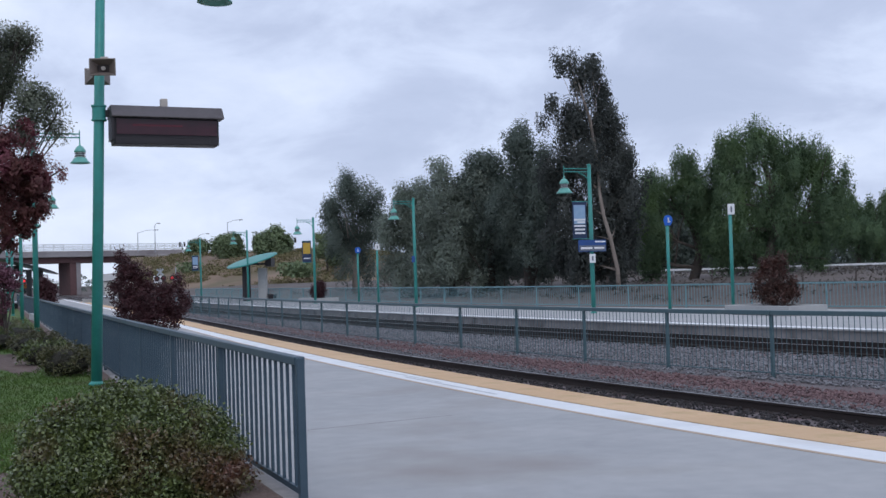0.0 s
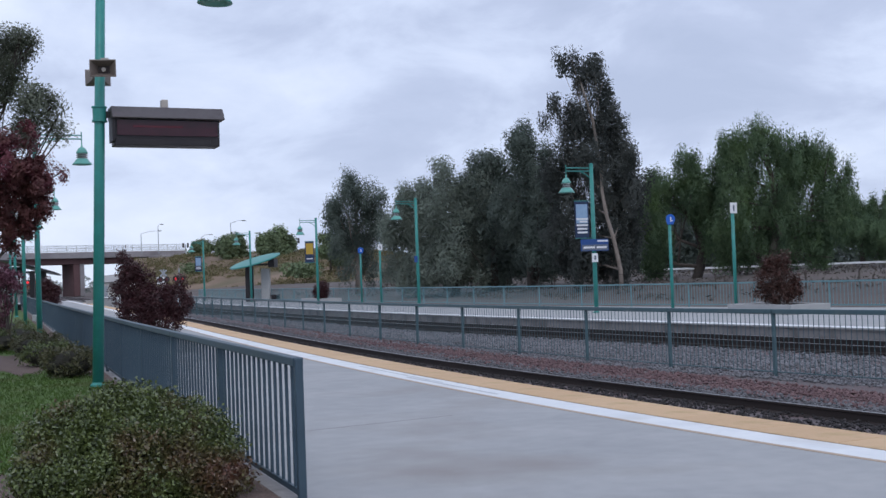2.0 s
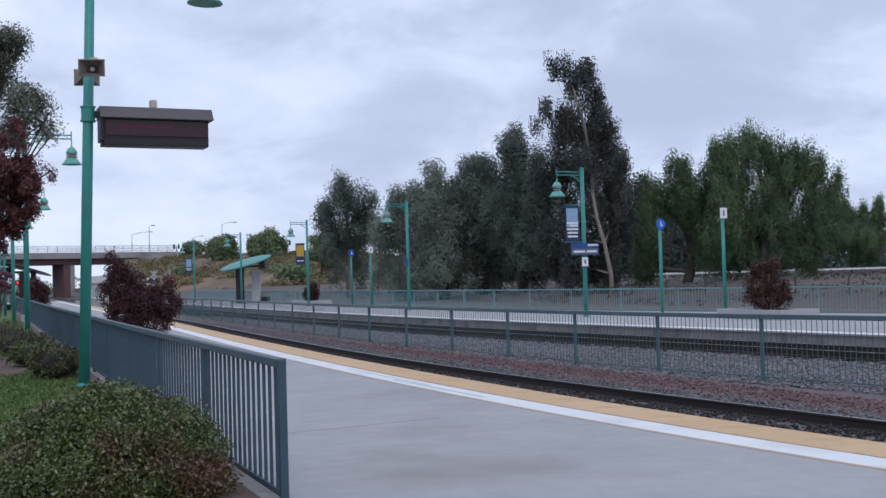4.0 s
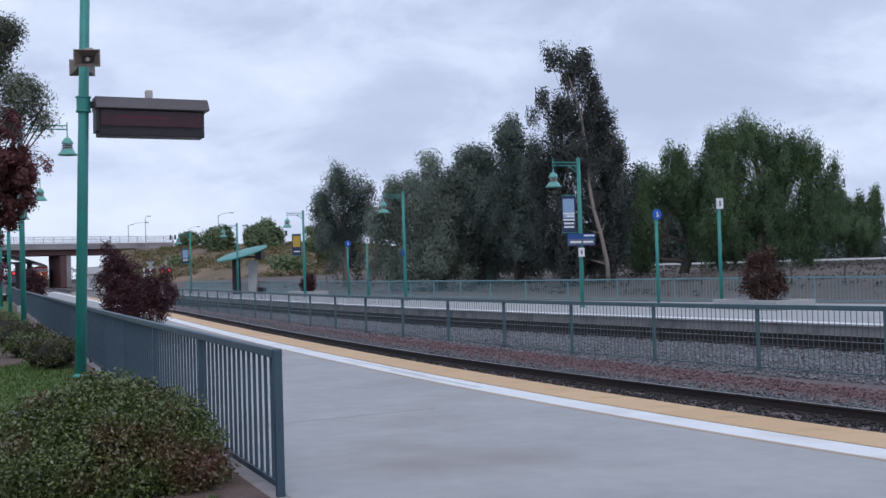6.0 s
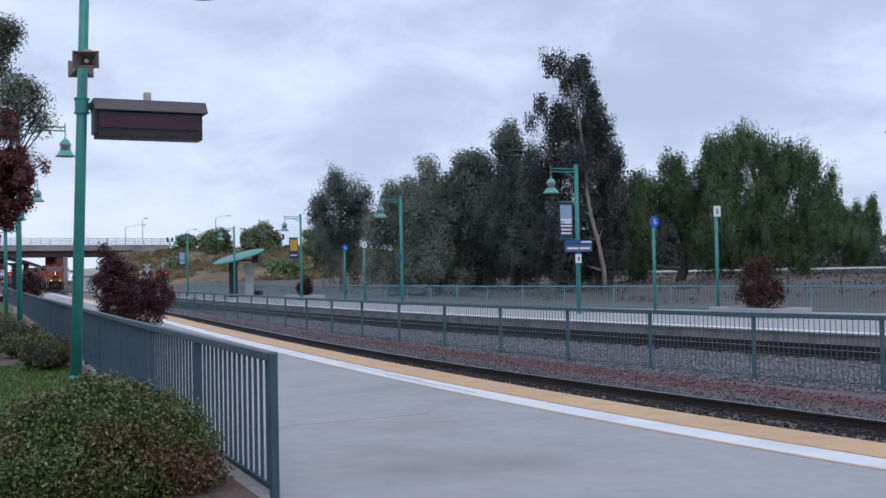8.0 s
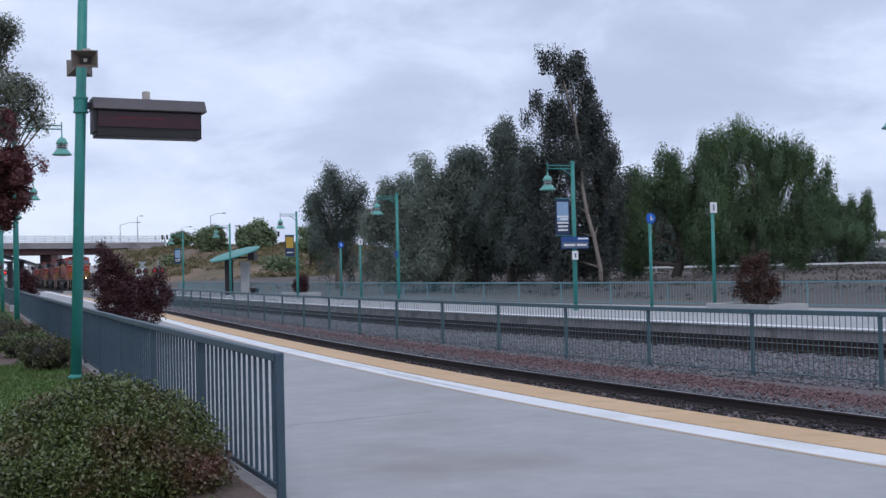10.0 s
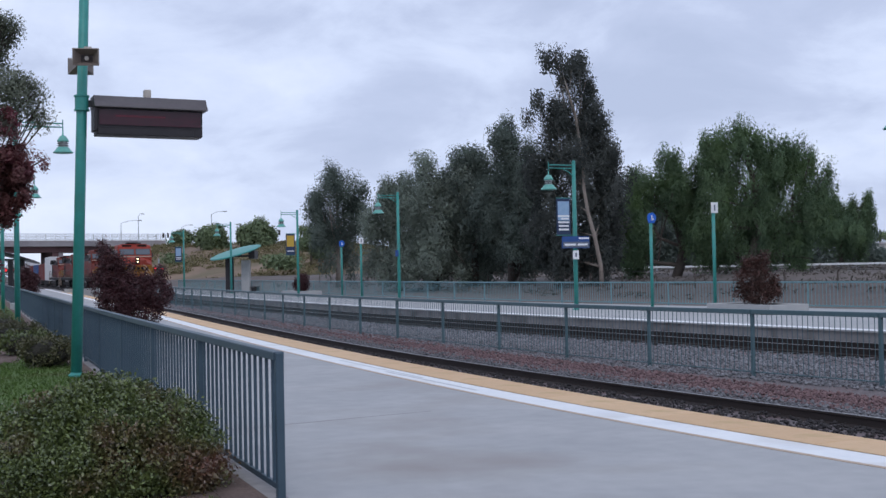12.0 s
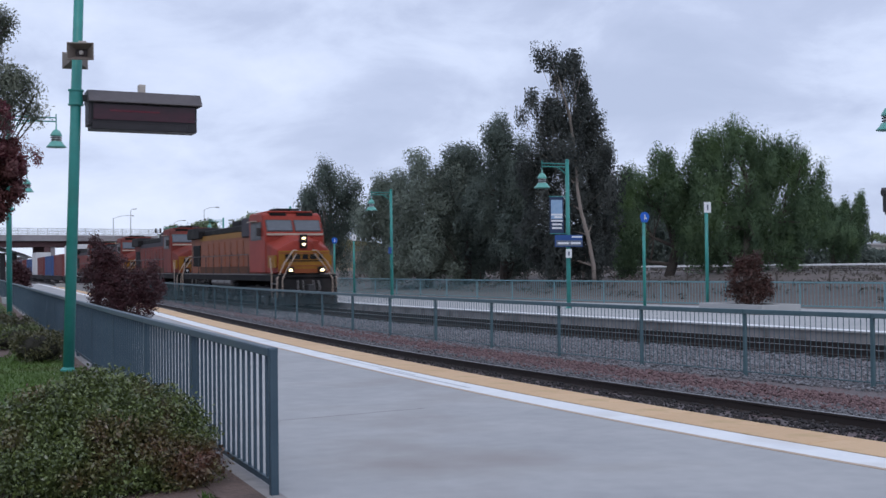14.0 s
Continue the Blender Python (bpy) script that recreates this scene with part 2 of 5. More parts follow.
HEADLIGHT = material("lit_headlight", (0.9, 0.85, 0.6), (0.9, 0.85, 0.6), 0.3, emit=(1.0, 0.80, 0.40), strength=3.5)
CONTAINER_BLUE = material("blue_container", (0.03, 0.07, 0.19), (0.05, 0.10, 0.25), 0.6, scale=0.6)
CONTAINER_RED = material("maroon_container", (0.14, 0.03, 0.03), (0.2, 0.05, 0.045), 0.6, scale=0.6)
CONTAINER_WHITE = material("white_container", (0.55, 0.55, 0.56), (0.65, 0.65, 0.65), 0.6, scale=0.6)

# ---- mesh helpers ----


def finish(bm, name, mat, bevel=0.0):
    if bevel:
        bmesh.ops.bevel(bm, geom=list(bm.edges), offset=bevel, segments=1, affect="EDGES", clamp_overlap=True)
    me = bpy.data.meshes.new(name)
    bm.normal_update()
    bm.to_mesh(me)
    bm.free()
    me.materials.append(mat)
    return me


def part(name, bm, mat, parent, label="", bevel=0.0, smooth=False):
    """Link a bmesh (or a ready mesh) as one mesh object under a thing or part."""
    me = bm if isinstance(bm, bpy.types.Mesh) else finish(bm, name, mat, bevel)
    if smooth:
        me.polygons.foreach_set("use_smooth", [True] * len(me.polygons))
    ob = new(name, me)
    if parent:
        ob.parent = parent
    return tagged(ob, label)


def thing(name, m, label, category, group="", kind=""):
    ob = new(name)
    ob.empty_display_size = 0.2
    ob.matrix_world = m
    return tagged(ob, label, category, group, kind)


def box(bm, c, s, m=None):
    x, y, z = (v / 2 for v in s)
    vs = [bm.verts.new(((m @ Vector(p)) if m else Vector(p)) + Vector(c)) for p in
          ((-x, -y, -z), (x, -y, -z), (x, y, -z), (-x, y, -z), (-x, -y, z), (x, -y, z), (x, y, z), (-x, y, z))]
    for f in ((0, 3, 2, 1), (4, 5, 6, 7), (0, 1, 5, 4), (1, 2, 6, 5), (2, 3, 7, 6), (3, 0, 4, 7)):
        bm.faces.new([vs[i] for i in f])
    return bm


def boxes(*items):
    bm = bmesh.new()
    for it in items:
        box(bm, *it)
    return bm


def tube(bm, pts, radii, n=8, caps=True):
    """A tapered round bar through points."""
    pts = [Vector(p) for p in pts]
    rings = []
    for i, p in enumerate(pts):
        d = (pts[min(i + 1, len(pts) - 1)] - pts[max(i - 1, 0)]).normalized()
        a = d.orthogonal().normalized() if abs(d.z) < 0.9 else Vector((1, 0, 0)).cross(d).normalized()
        b = d.cross(a)
        r = radii[i] if isinstance(radii, (list, tuple)) else radii
        rings.append([bm.verts.new(p + (a * math.cos(2 * math.pi * k / n) + b * math.sin(2 * math.pi * k / n)) * r) for k in range(n)])
    for r0, r1 in zip(rings, rings[1:]):
        for k in range(n):
            bm.faces.new((r0[k], r0[(k + 1) % n], r1[(k + 1) % n], r1[k]))
    if caps:
        bm.faces.new(rings[0][::-1])
        bm.faces.new(rings[-1])
    return bm


def tubes(*items, n=8):
    bm = bmesh.new()
    for pts, r in items:
        tube(bm, pts, r, n)
    return bm


def lathe(profile, n=20):
    """Turned shape about Z from (radius, z) pairs."""
    bm = bmesh.new()
    rings = [[bm.verts.new((r * math.cos(2 * math.pi * k / n), r * math.sin(2 * math.pi * k / n), z)) for k in range(n)] for r, z in profile]
    for r0, r1 in zip(rings, rings[1:]):
        for k in range(n):
            bm.faces.new((r0[k], r0[(k + 1) % n], r1[(k + 1) % n], r1[k]))
    bm.faces.new(rings[0][::-1])
    bm.faces.new(rings[-1])
    return bm


def extrude_x(profile, x0, x1):
    """A prism along X from a (y, z) outline."""
    bm = bmesh.new()
    a = [bm.verts.new((x0, y, z)) for y, z in profile]
    b = [bm.verts.new((x1, y, z)) for y, z in profile]
    n = len(a)
    bm.faces.new(a[::-1])
    bm.faces.new(b)
    for i in range(n):
        bm.faces.new((a[i], a[(i + 1) % n], b[(i + 1) % n], b[i]))
    bmesh.ops.recalc_face_normals(bm, faces=bm.faces)
    return bm


def strip(name, left, right, z, mat, depth=0.0, y0=-30, y1=200, step=1.5, label="", kind="structure"):
    """A level slab between two edges x(y), with side faces of the given depth."""
    bm = bmesh.new()
    ys = np.linspace(y0, y1, max(2, int((y1 - y0) / step)))
    top = [(bm.verts.new((left(y), y, z)), bm.verts.new((right(y), y, z))) for y in ys]
    for (a, b), (c, d) in zip(top, top[1:]):
        bm.faces.new((a, b, d, c))
    if depth:
        low = [(bm.verts.new((left(y), y, z - depth)), bm.verts.new((right(y), y, z - depth))) for y in ys]
        for i in range(len(ys) - 1):
            bm.faces.new((top[i][0], top[i + 1][0], low[i + 1][0], low[i][0]))
            bm.faces.new((top[i + 1][1], top[i][1], low[i][1], low[i + 1][1]))
        bm.faces.new((top[0][1], top[0][0], low[0][0], low[0][1]))
        bm.faces.new((top[-1][0], top[-1][1], low[-1][1], low[-1][0]))
    ob = new(name, finish(bm, name, mat))
    return tagged(ob, label, kind=kind)


def leaves(name, mat, centres, spread, count, size, droop=0.0, rng=None, aspect=0.45, outward=None):
    """Many small leaf blades, gathered in clumps round the given centres. Returns a mesh."""
    rng = rng or np.random.default_rng(1)
    centres = np.asarray(centres, float)
    idx = rng.integers(0, len(centres), count)
    sp = np.asarray(spread if np.ndim(spread) else (spread,) * 3, float)
    c = centres[idx] + np.clip(rng.normal(0, 1, (count, 3)), -1.7, 1.7) * sp
    d = rng.normal(0, 1, (count, 3))
    if droop:
        d[:, 2] = -np.abs(d[:, 2]) - droop
    d /= np.linalg.norm(d, axis=1)[:, None]
    e = np.cross(d, rng.normal(0, 1, (count, 3)))
    e /= np.linalg.norm(e, axis=1)[:, None]
    if outward is not None:
        # blades lie roughly along the rounded outside of their clump
        out = outward[idx] + rng.normal(0, 0.32, (count, 3))
        out /= np.linalg.norm(out, axis=1)[:, None]
        d -= out * np.sum(d * out, axis=1)[:, None] * 0.95
        d /= np.linalg.norm(d, axis=1)[:, None]
        e = np.cross(d, out)
        e /= np.linalg.norm(e, axis=1)[:, None] + 1e-6
    ln = size * rng.uniform(0.6, 1.35, count)[:, None]
    v = np.empty((count, 4, 3))
    v[:, 0], v[:, 2] = c - d * ln / 2, c + d * ln / 2
    v[:, 1], v[:, 3] = c + e * ln * aspect / 2, c - e * ln * aspect / 2
    me = bpy.data.meshes.new(name)
    me.vertices.add(count * 4)
    me.vertices.foreach_set("co", v.ravel())
    me.loops.add(count * 4)
    me.loops.foreach_set("vertex_index", np.arange(count * 4, dtype=np.int32))
    me.polygons.add(count)
    me.polygons.foreach_set("loop_start", np.arange(0, count * 4, 4, dtype=np.int32))
    me.update(calc_edges=True)
    me.materials.append(mat)
    if outward is not None:
        # each leaf takes the roundness of its clump
        me.polygons.foreach_set("use_smooth", [True] * count)
        soft = outward[idx] + rng.normal(0, 0.18, (count, 3))
        soft /= np.linalg.norm(soft, axis=1)[:, None]
        me.normals_split_custom_set_from_vertices(np.repeat(soft, 4, axis=0).tolist())
    return me


def lobe_points(lobes, n, rng, shell=0.55):
    """Clump centres in ellipsoid lobes (x, y, z, rx, ry, rz), denser towards the outside."""
    w = np.array([l[3] * l[5] for l in lobes])
    pick = rng.choice(len(lobes), n, p=w / w.sum())
    L = np.array(lobes)[pick]
    d = rng.normal(0, 1, (n, 3))
    d /= np.linalg.norm(d, axis=1)[:, None]
    r = rng.uniform(shell, 1.0, n)[:, None] ** 0.7
    return L[:, :3] + d * r * L[:, 3:]

# ---- plan ----
AXIS = radians(23.15)  # angle between the view line and the tracks


def spot(b, d, z=0.0):
    """Plan position at slope b to the right of the view line and d metres along it."""
    c, s = math.cos(AXIS), math.sin(AXIS)
    return Vector((d * s + b * d * c, d * c - b * d * s, z))


def facing(b, d, z=0.0):
    """A pose there whose X runs square to the view line."""
    p = spot(b, d, z)
    return pose(p.x, p.y, p.z, 0, 0, -math.degrees(AXIS))


def eased(y, start):
    """y, flattening out behind the station's near end, where the curve turns straight."""
    return y if y > start else start - 8 * (1 - math.exp((y - start) / 8))


def platform_bow(y):
    """Sideways course of the gently curved near platform edge."""
    y = eased(y, 6.0)
    far = max(0.0, y - 52)
    return -0.2194 * y + 0.3005 * (math.hypot(y - 2.5, 12) - 12) - 0.028 * far * far / (far + 25)


def near_line(off):
    return lambda y: off + 1.46 + platform_bow(y)


def near_track_x(y):
    """Centre line of the first track, which nears the platform as the curve goes on."""
    return near_line(7.2)(y) + 2.30 + 1.1 / (1 + (max(y, 0.0) / 20) ** 4)


def fence_line(y):
    return 2.166 + 0.037 * y + 0.0068 * (math.hypot(y - 17.5, 4) - 4)


def track_fence_x(y):
    """Fence between the tracks, on the same gentle curve."""
    y = eased(y, 12.0)
    return 13.45 + 0.06 * (math.hypot(y - 36, 12) - 12) + 0.008 * max(0.0, 24 - y) ** 2


def back_fence_x(y):
    """Fence behind the far platform, which widens towards the station's near end."""
    y = eased(y, 28.0)
    return 26.9 - 0.11 * (y - 50) + 0.11 * (math.hypot(y - 50, 8) - 8)


def far_edge(y):
    """Edge of the far platform: a gentle curve through the station."""
    y = eased(y, 16.0)
    return 19.35 - 0.042 * (y - 45) + 0.075 * (math.hypot(y - 45, 20) - 20)


def far_track(y):
    """Centre line of the second track."""
    return far_edge(y) - 1.55


RAIL_NEAR, RAIL_FAR = -0.27, -0.22

# ---- large structure ----
GROUND_Z = -0.55


def build_ground():
    bm = bmesh.new()
    n = 48
    xs = [-3000, -1200, -500, -200] + list(np.linspace(-100, 300, n)) + [600, 1200, 3000]
    ys = [-3000, -800, -200] + list(np.linspace(-60, 420, n)) + [800, 1500, 4000]
    grid = [[bm.verts.new((x, y, GROUND_Z)) for x in xs] for y in ys]
    for r0, r1 in zip(grid, grid[1:]):
        for i in range(len(xs) - 1):
            bm.faces.new((r0[i], r0[i + 1], r1[i + 1], r1[i]))
    tagged(new("ground", finish(bm, "ground", DIRT)), "dry brown dirt ground reaching the horizon", kind="structure")


build_ground()
strip("trackbed", near_line(8.3), lambda y: far_edge(y) + 0.2, -0.43, BALLAST, 0.2, -40, 130, label="crushed stone ballast bed under both tracks")
strip("trackbed_beyond", lambda y: near_track_x(y) - 3.0, lambda y: far_track(y) + 3.4, -0.432, BALLAST, 0.2, 130.05, 620, 10, label="ballast bed that bends away past the station")
strip("platform", lambda y: fence_line(y) + 0.062 if y > 8.4 else -14.0, near_line(7.17), 0.0, CONCRETE, 0.5, -30, 160, 0.7, label="smooth grey concrete station platform")
strip("platform_edge_base", near_line(7.17), near_line(8.38), -0.012, CONCRETE_DULL, 0.5, -30, 160, label="concrete edge of the platform")
strip("tan_line", near_line(7.172), near_line(7.235), 0.004, material("tan_line_paint", (0.42, 0.31, 0.22), (0.5, 0.38, 0.28), 0.7), 0.016, -30, 160, label="thin tan line beside the white stripe")
strip("white_line", near_line(7.237), near_line(7.655), 0.004, WHITE_LINE, 0.016, -30, 160, label="wide white painted safety stripe on the platform")
WORN = material("worn_line_paint", (0.40, 0.40, 0.42), (0.55, 0.55, 0.56), 0.75, scale=3.0)
strip("worn_streak", near_line(7.37), near_line(7.42), 0.0062, WORN, 0.001, 15.0, 18.6, label="grey worn streak in the white stripe")
strip("worn_streak", near_line(7.47), near_line(7.505), 0.0062, WORN, 0.001, 17.2, 21.5, label="grey worn streak in the white stripe")
strip("edge_joint", near_line(7.657), near_line(7.686), 0.001, JOINT, 0.012, -30, 160, label="dark joint between white stripe and tactile strip")
strip("far_platform", far_edge, lambda y: back_fence_x(y) + 0.2, 0.0, CONCRETE_FAR, 0.04, -50, 200, label="pale concrete platform across the tracks")
strip("far_edge_stripe", lambda y: far_edge(y) + 0.02, lambda y: far_edge(y) + 0.56, 0.004, WHITE_LINE, 0.0, -50, 200, label="white painted stripe at the far platform edge")
strip("far_walkway", lambda y: back_fence_x(y) + 0.204, lambda y: 33.5, -0.02, material("trodden_gravel", (0.085, 0.07, 0.062), (0.15, 0.125, 0.11), 0.95, scale=1.2, bump=0.4), 0.1, -50, 200, label="brownish gravel walkway behind the far fence")
strip("far_platform_wall", lambda y: far_edge(y) + 0.06, lambda y: far_edge(y) + 0.86, -0.042, CONCRETE_DULL, 0.5, -50, 200, label="dark weathered concrete face of the far platform")
strip("lawn", lambda y: -40.0, lambda y: fence_line(y) - 0.40, -0.01, GRASS, 0.3, 8.3, 160, 3, label="short green lawn beside the platform fence")
strip("planting_bed", lambda y: fence_line(y) - 0.398, lambda y: fence_line(y) - 0.08, 0.004, SOIL, 0.3, 8.42, 160, 3, label="brown mulch bed along the fence")
strip("fence_kerb", lambda y: fence_line(y) - 0.079, lambda y: fence_line(y) + 0.060, 0.004, CONCRETE_DULL, 0.3, 8.42, 160, 3, label="narrow concrete kerb under the fence")


bm = bmesh.new()
box(bm, (4.4, 13.0, 0.001), (2.6, 0.007, 0.003), Matrix.Rotation(radians(8), 3, "Z"))
tagged(new("slab_joint", finish(bm, "slab_joint", material("fine_slab_joint", (0.23, 0.22, 0.22), (0.30, 0.29, 0.29), 0.9, scale=3))), "thin dark joint across the platform slab", kind="structure")


def bare_patch(name, c, rx, ry, seed):
    rng = random.Random(seed)
    bm = bmesh.new()
    ring = [bm.verts.new((c[0] + rx * math.cos(a) * rng.uniform(0.75, 1.15), c[1] + ry * math.sin(a) * rng.uniform(0.75, 1.15), 0.0)) for a in np.linspace(0, 2 * math.pi, 22, endpoint=False)]
    bm.faces.new(ring)
    tagged(new(name, finish(bm, name, SOIL)), "patch of bare brown soil in the lawn", kind="structure")


bare_patch("bare_soil", (1.0, 10.0), 1.35, 1.9, 1)
bare_patch("bare_soil", (1.55, 29.0), 0.55, 4.2, 2)


def build_bank():
    """Dirt bank and roadside terrace behind the far platform."""
    bm = bmesh.new()
    xs, zs = (33.48, 35.5, 40, 50, 64, 160), (-0.05, 0.12, 0.55, 1.0, 1.15, 1.2)
    ys = np.linspace(-90, 230, 65)
    rows = [[bm.verts.new((x, y, z + (0.12 * noise.noise((x * 0.2, y * 0.2, 0)) if 33 < x < 60 else 0))) for x, z in zip(xs, zs)] for y in ys]
    for r0, r1 in zip(rows, rows[1:]):
        for i in range(len(xs) - 1):
            bm.faces.new((r0[i], r0[i + 1], r1[i + 1], r1[i]))
    tagged(new("dirt_bank", finish(bm, "dirt_bank", DIRT)), "low brown dirt bank rising behind the far platform", kind="structure")


build_bank()


def build_embankment():
    """Road embankment that leads down from the overpass."""
    bm = bmesh.new()
    us, vs = np.linspace(0, 1, 46), np.linspace(0, 1, 16)
    rows = []
    for u in us:
        b = -0.262 + 0.30 * u
        top = 8.1 - 1.2 * u - 4.5 * max(0, u - 0.62) / 0.38
        near, far = 205 - 60 * u, 282 - 70 * u
        row = []
        for v in vs:
            d = near + (far - near) * min(1, v / 0.75) if v < 0.76 else far + (v - 0.75) * 200
            h = min(1, v / 0.75)
            h = h * h * (3 - 2 * h) * 0.35 + h * 0.65
            p = spot(b, d)
            wob = 0.7 * noise.noise((p.x * 0.06, p.y * 0.06, 3)) * math.sin(math.pi * min(1, v / 0.75))
            row.append(bm.verts.new((p.x, p.y, GROUND_Z + 0.02 + (top - GROUND_Z) * h + wob)))
        rows.append(row)
    for r0, r1 in zip(rows, rows[1:]):
        for i in range(len(vs) - 1):
            bm.faces.new((r0[i], r1[i], r1[i + 1], r0[i + 1]))
    me = finish(bm, "embankment", material("bare_slope_earth", (0.145, 0.098, 0.066), (0.25, 0.175, 0.118), 0.95, scale=0.08, bump=0.5, bump_scale=1.5, spots=(0.12, 0.10, 0.05), spot_scale=0.06))
    tagged(new("embankment", me), "tan earth road embankment with dry scrub", kind="structure")


build_embankment()


def rails(name, centre, z, y0, y1, step, label):
    """One track: two rails, each with a foot, web and head."""
    t = thing(name, pose(0, 0, 0), label, "railway track", kind="structure")
    for side in (-0.7525, 0.7525):
        for nm, prof, mat in (("rail", ((-0.07, -0.17), (0.07, -0.17), (0.07, -0.155), (0.012, -0.13), (0.012, -0.045), (0.036, -0.03), (0.036, -0.004), (-0.036, -0.004), (-0.036, -0.03), (-0.012, -0.045), (-0.012, -0.13), (-0.07, -0.155)), STEEL_RAIL),
                              ("rail_head", ((-0.03, -0.0035), (0.03, -0.0035), (0.03, 0.0), (-0.03, 0.0)), RAIL_HEAD)):
            bm = bmesh.new()
            prev = None
            for y in np.arange(y0, y1 + 0.1, step):
                x = centre(y) + side
                ring = [bm.verts.new((x + a, y, z + b)) for a, b in prof]
                if prev:
                    for k in range(len(ring)):
                        bm.faces.new((prev[k], prev[(k + 1) % len(ring)], ring[(k + 1) % len(ring)], ring[k]))
                prev = ring
            bmesh.ops.recalc_face_normals(bm, faces=bm.faces)
            part(nm, bm, mat, t)
    return t


track_near = rails("near_track", near_track_x, RAIL_NEAR, -40, 400, 2.5, "rusty steel rails on dark timber ties beside the platform")
track_far = rails("far_track", far_track, RAIL_FAR, -40, 620, 5, "rusty steel rails on dark timber ties by the far platform")


def picket_fence(name, line, y0, posts, panel, per_panel, z0, z1, bar, post, mat, label, group, near_pickets=300, rail=0.05, bottom=0.10, low=0.05, bays=None):
    """A steel picket fence of equal panels along a straight line."""
    t = thing(name, pose(0, 0, 0), label, "fence", kind="structure")
    pm = finish(boxes(((0, 0, (z1 - z0) / 2), (post, post, z1 - z0 - 0.004))), "post", mat, 0.006)
    km = finish(boxes(((0, 0, (z1 - z0 + bottom) / 2 - rail / 2), (bar, bar, z1 - z0 - bottom - rail))), "picket", mat)
    low_h = min(rail * 0.8, low)
    tm = finish(boxes(((0, 0, 0), (rail * 1.25, panel * 1.0012, rail))), "top_rail", mat, 0.006)
    lm = finish(boxes(((0, 0, 0), (min(rail * 0.8, 0.03), panel - post, low_h))), "bottom_rail", mat, 0.004)
    rest = bmesh.new()
    made = 0
    for i in range(posts):
        y, nxt = (bays(i), bays(i + 1)) if bays else (y0 + i * panel, y0 + (i + 1) * panel)
        run = nxt - y
        slope = (line(nxt) - line(y)) / run
        fitted = Matrix.Diagonal((1, run / panel, 1, 1))
        turn = Matrix.Rotation(-math.atan(slope), 4, "Z")
        o = part("post", pm, mat, t)
        o.matrix_local = Matrix.Translation((line(y), y, z0)) @ turn
        if i == posts - 1:
            break
        xm, ym = (line(y) + line(nxt)) / 2, (y + nxt) / 2
        part("top_rail", tm, mat, t).matrix_local = Matrix.Translation((xm, ym, z1 - rail / 2 + 0.004)) @ turn @ fitted
        part("bottom_rail", lm, mat, t).matrix_local = Matrix.Translation((xm, ym, z0 + bottom)) @ turn @ fitted
        for k in range(1, per_panel):
            yy = y + run * k / per_panel
            xx = line(y) + slope * (yy - y)
            if made < near_pickets:
                o = part("picket", km, mat, t)
                o.matrix_local = Matrix.Translation((xx, yy, z0)) @ turn
                made += 1
            else:
                box(rest, (xx, yy, (z1 + z0 + bottom - rail) / 2), (bar, bar, z1 - z0 - bottom - rail))
    if rest.verts:
        tagged(part("far_pickets", rest, mat, t), kind="stuff")
    return t


def track_fence_bay(i):
    """Post positions along the track fence; its bays grow shorter towards the near end."""
    k = i - 10
    short = max(-k, 0)
    return 27.2 + 3.3 * k + (0.078 * short ** 2 if short <= 4 else 1.248 + 0.65 * (short - 4))


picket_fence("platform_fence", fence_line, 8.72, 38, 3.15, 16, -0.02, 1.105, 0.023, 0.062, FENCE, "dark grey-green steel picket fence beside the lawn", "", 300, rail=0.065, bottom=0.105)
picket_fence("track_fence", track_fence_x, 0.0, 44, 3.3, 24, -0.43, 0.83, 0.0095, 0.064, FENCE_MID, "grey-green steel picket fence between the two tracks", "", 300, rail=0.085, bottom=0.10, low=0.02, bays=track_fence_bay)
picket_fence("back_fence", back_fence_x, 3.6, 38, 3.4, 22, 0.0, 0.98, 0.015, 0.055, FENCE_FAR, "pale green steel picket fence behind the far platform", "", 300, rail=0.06)


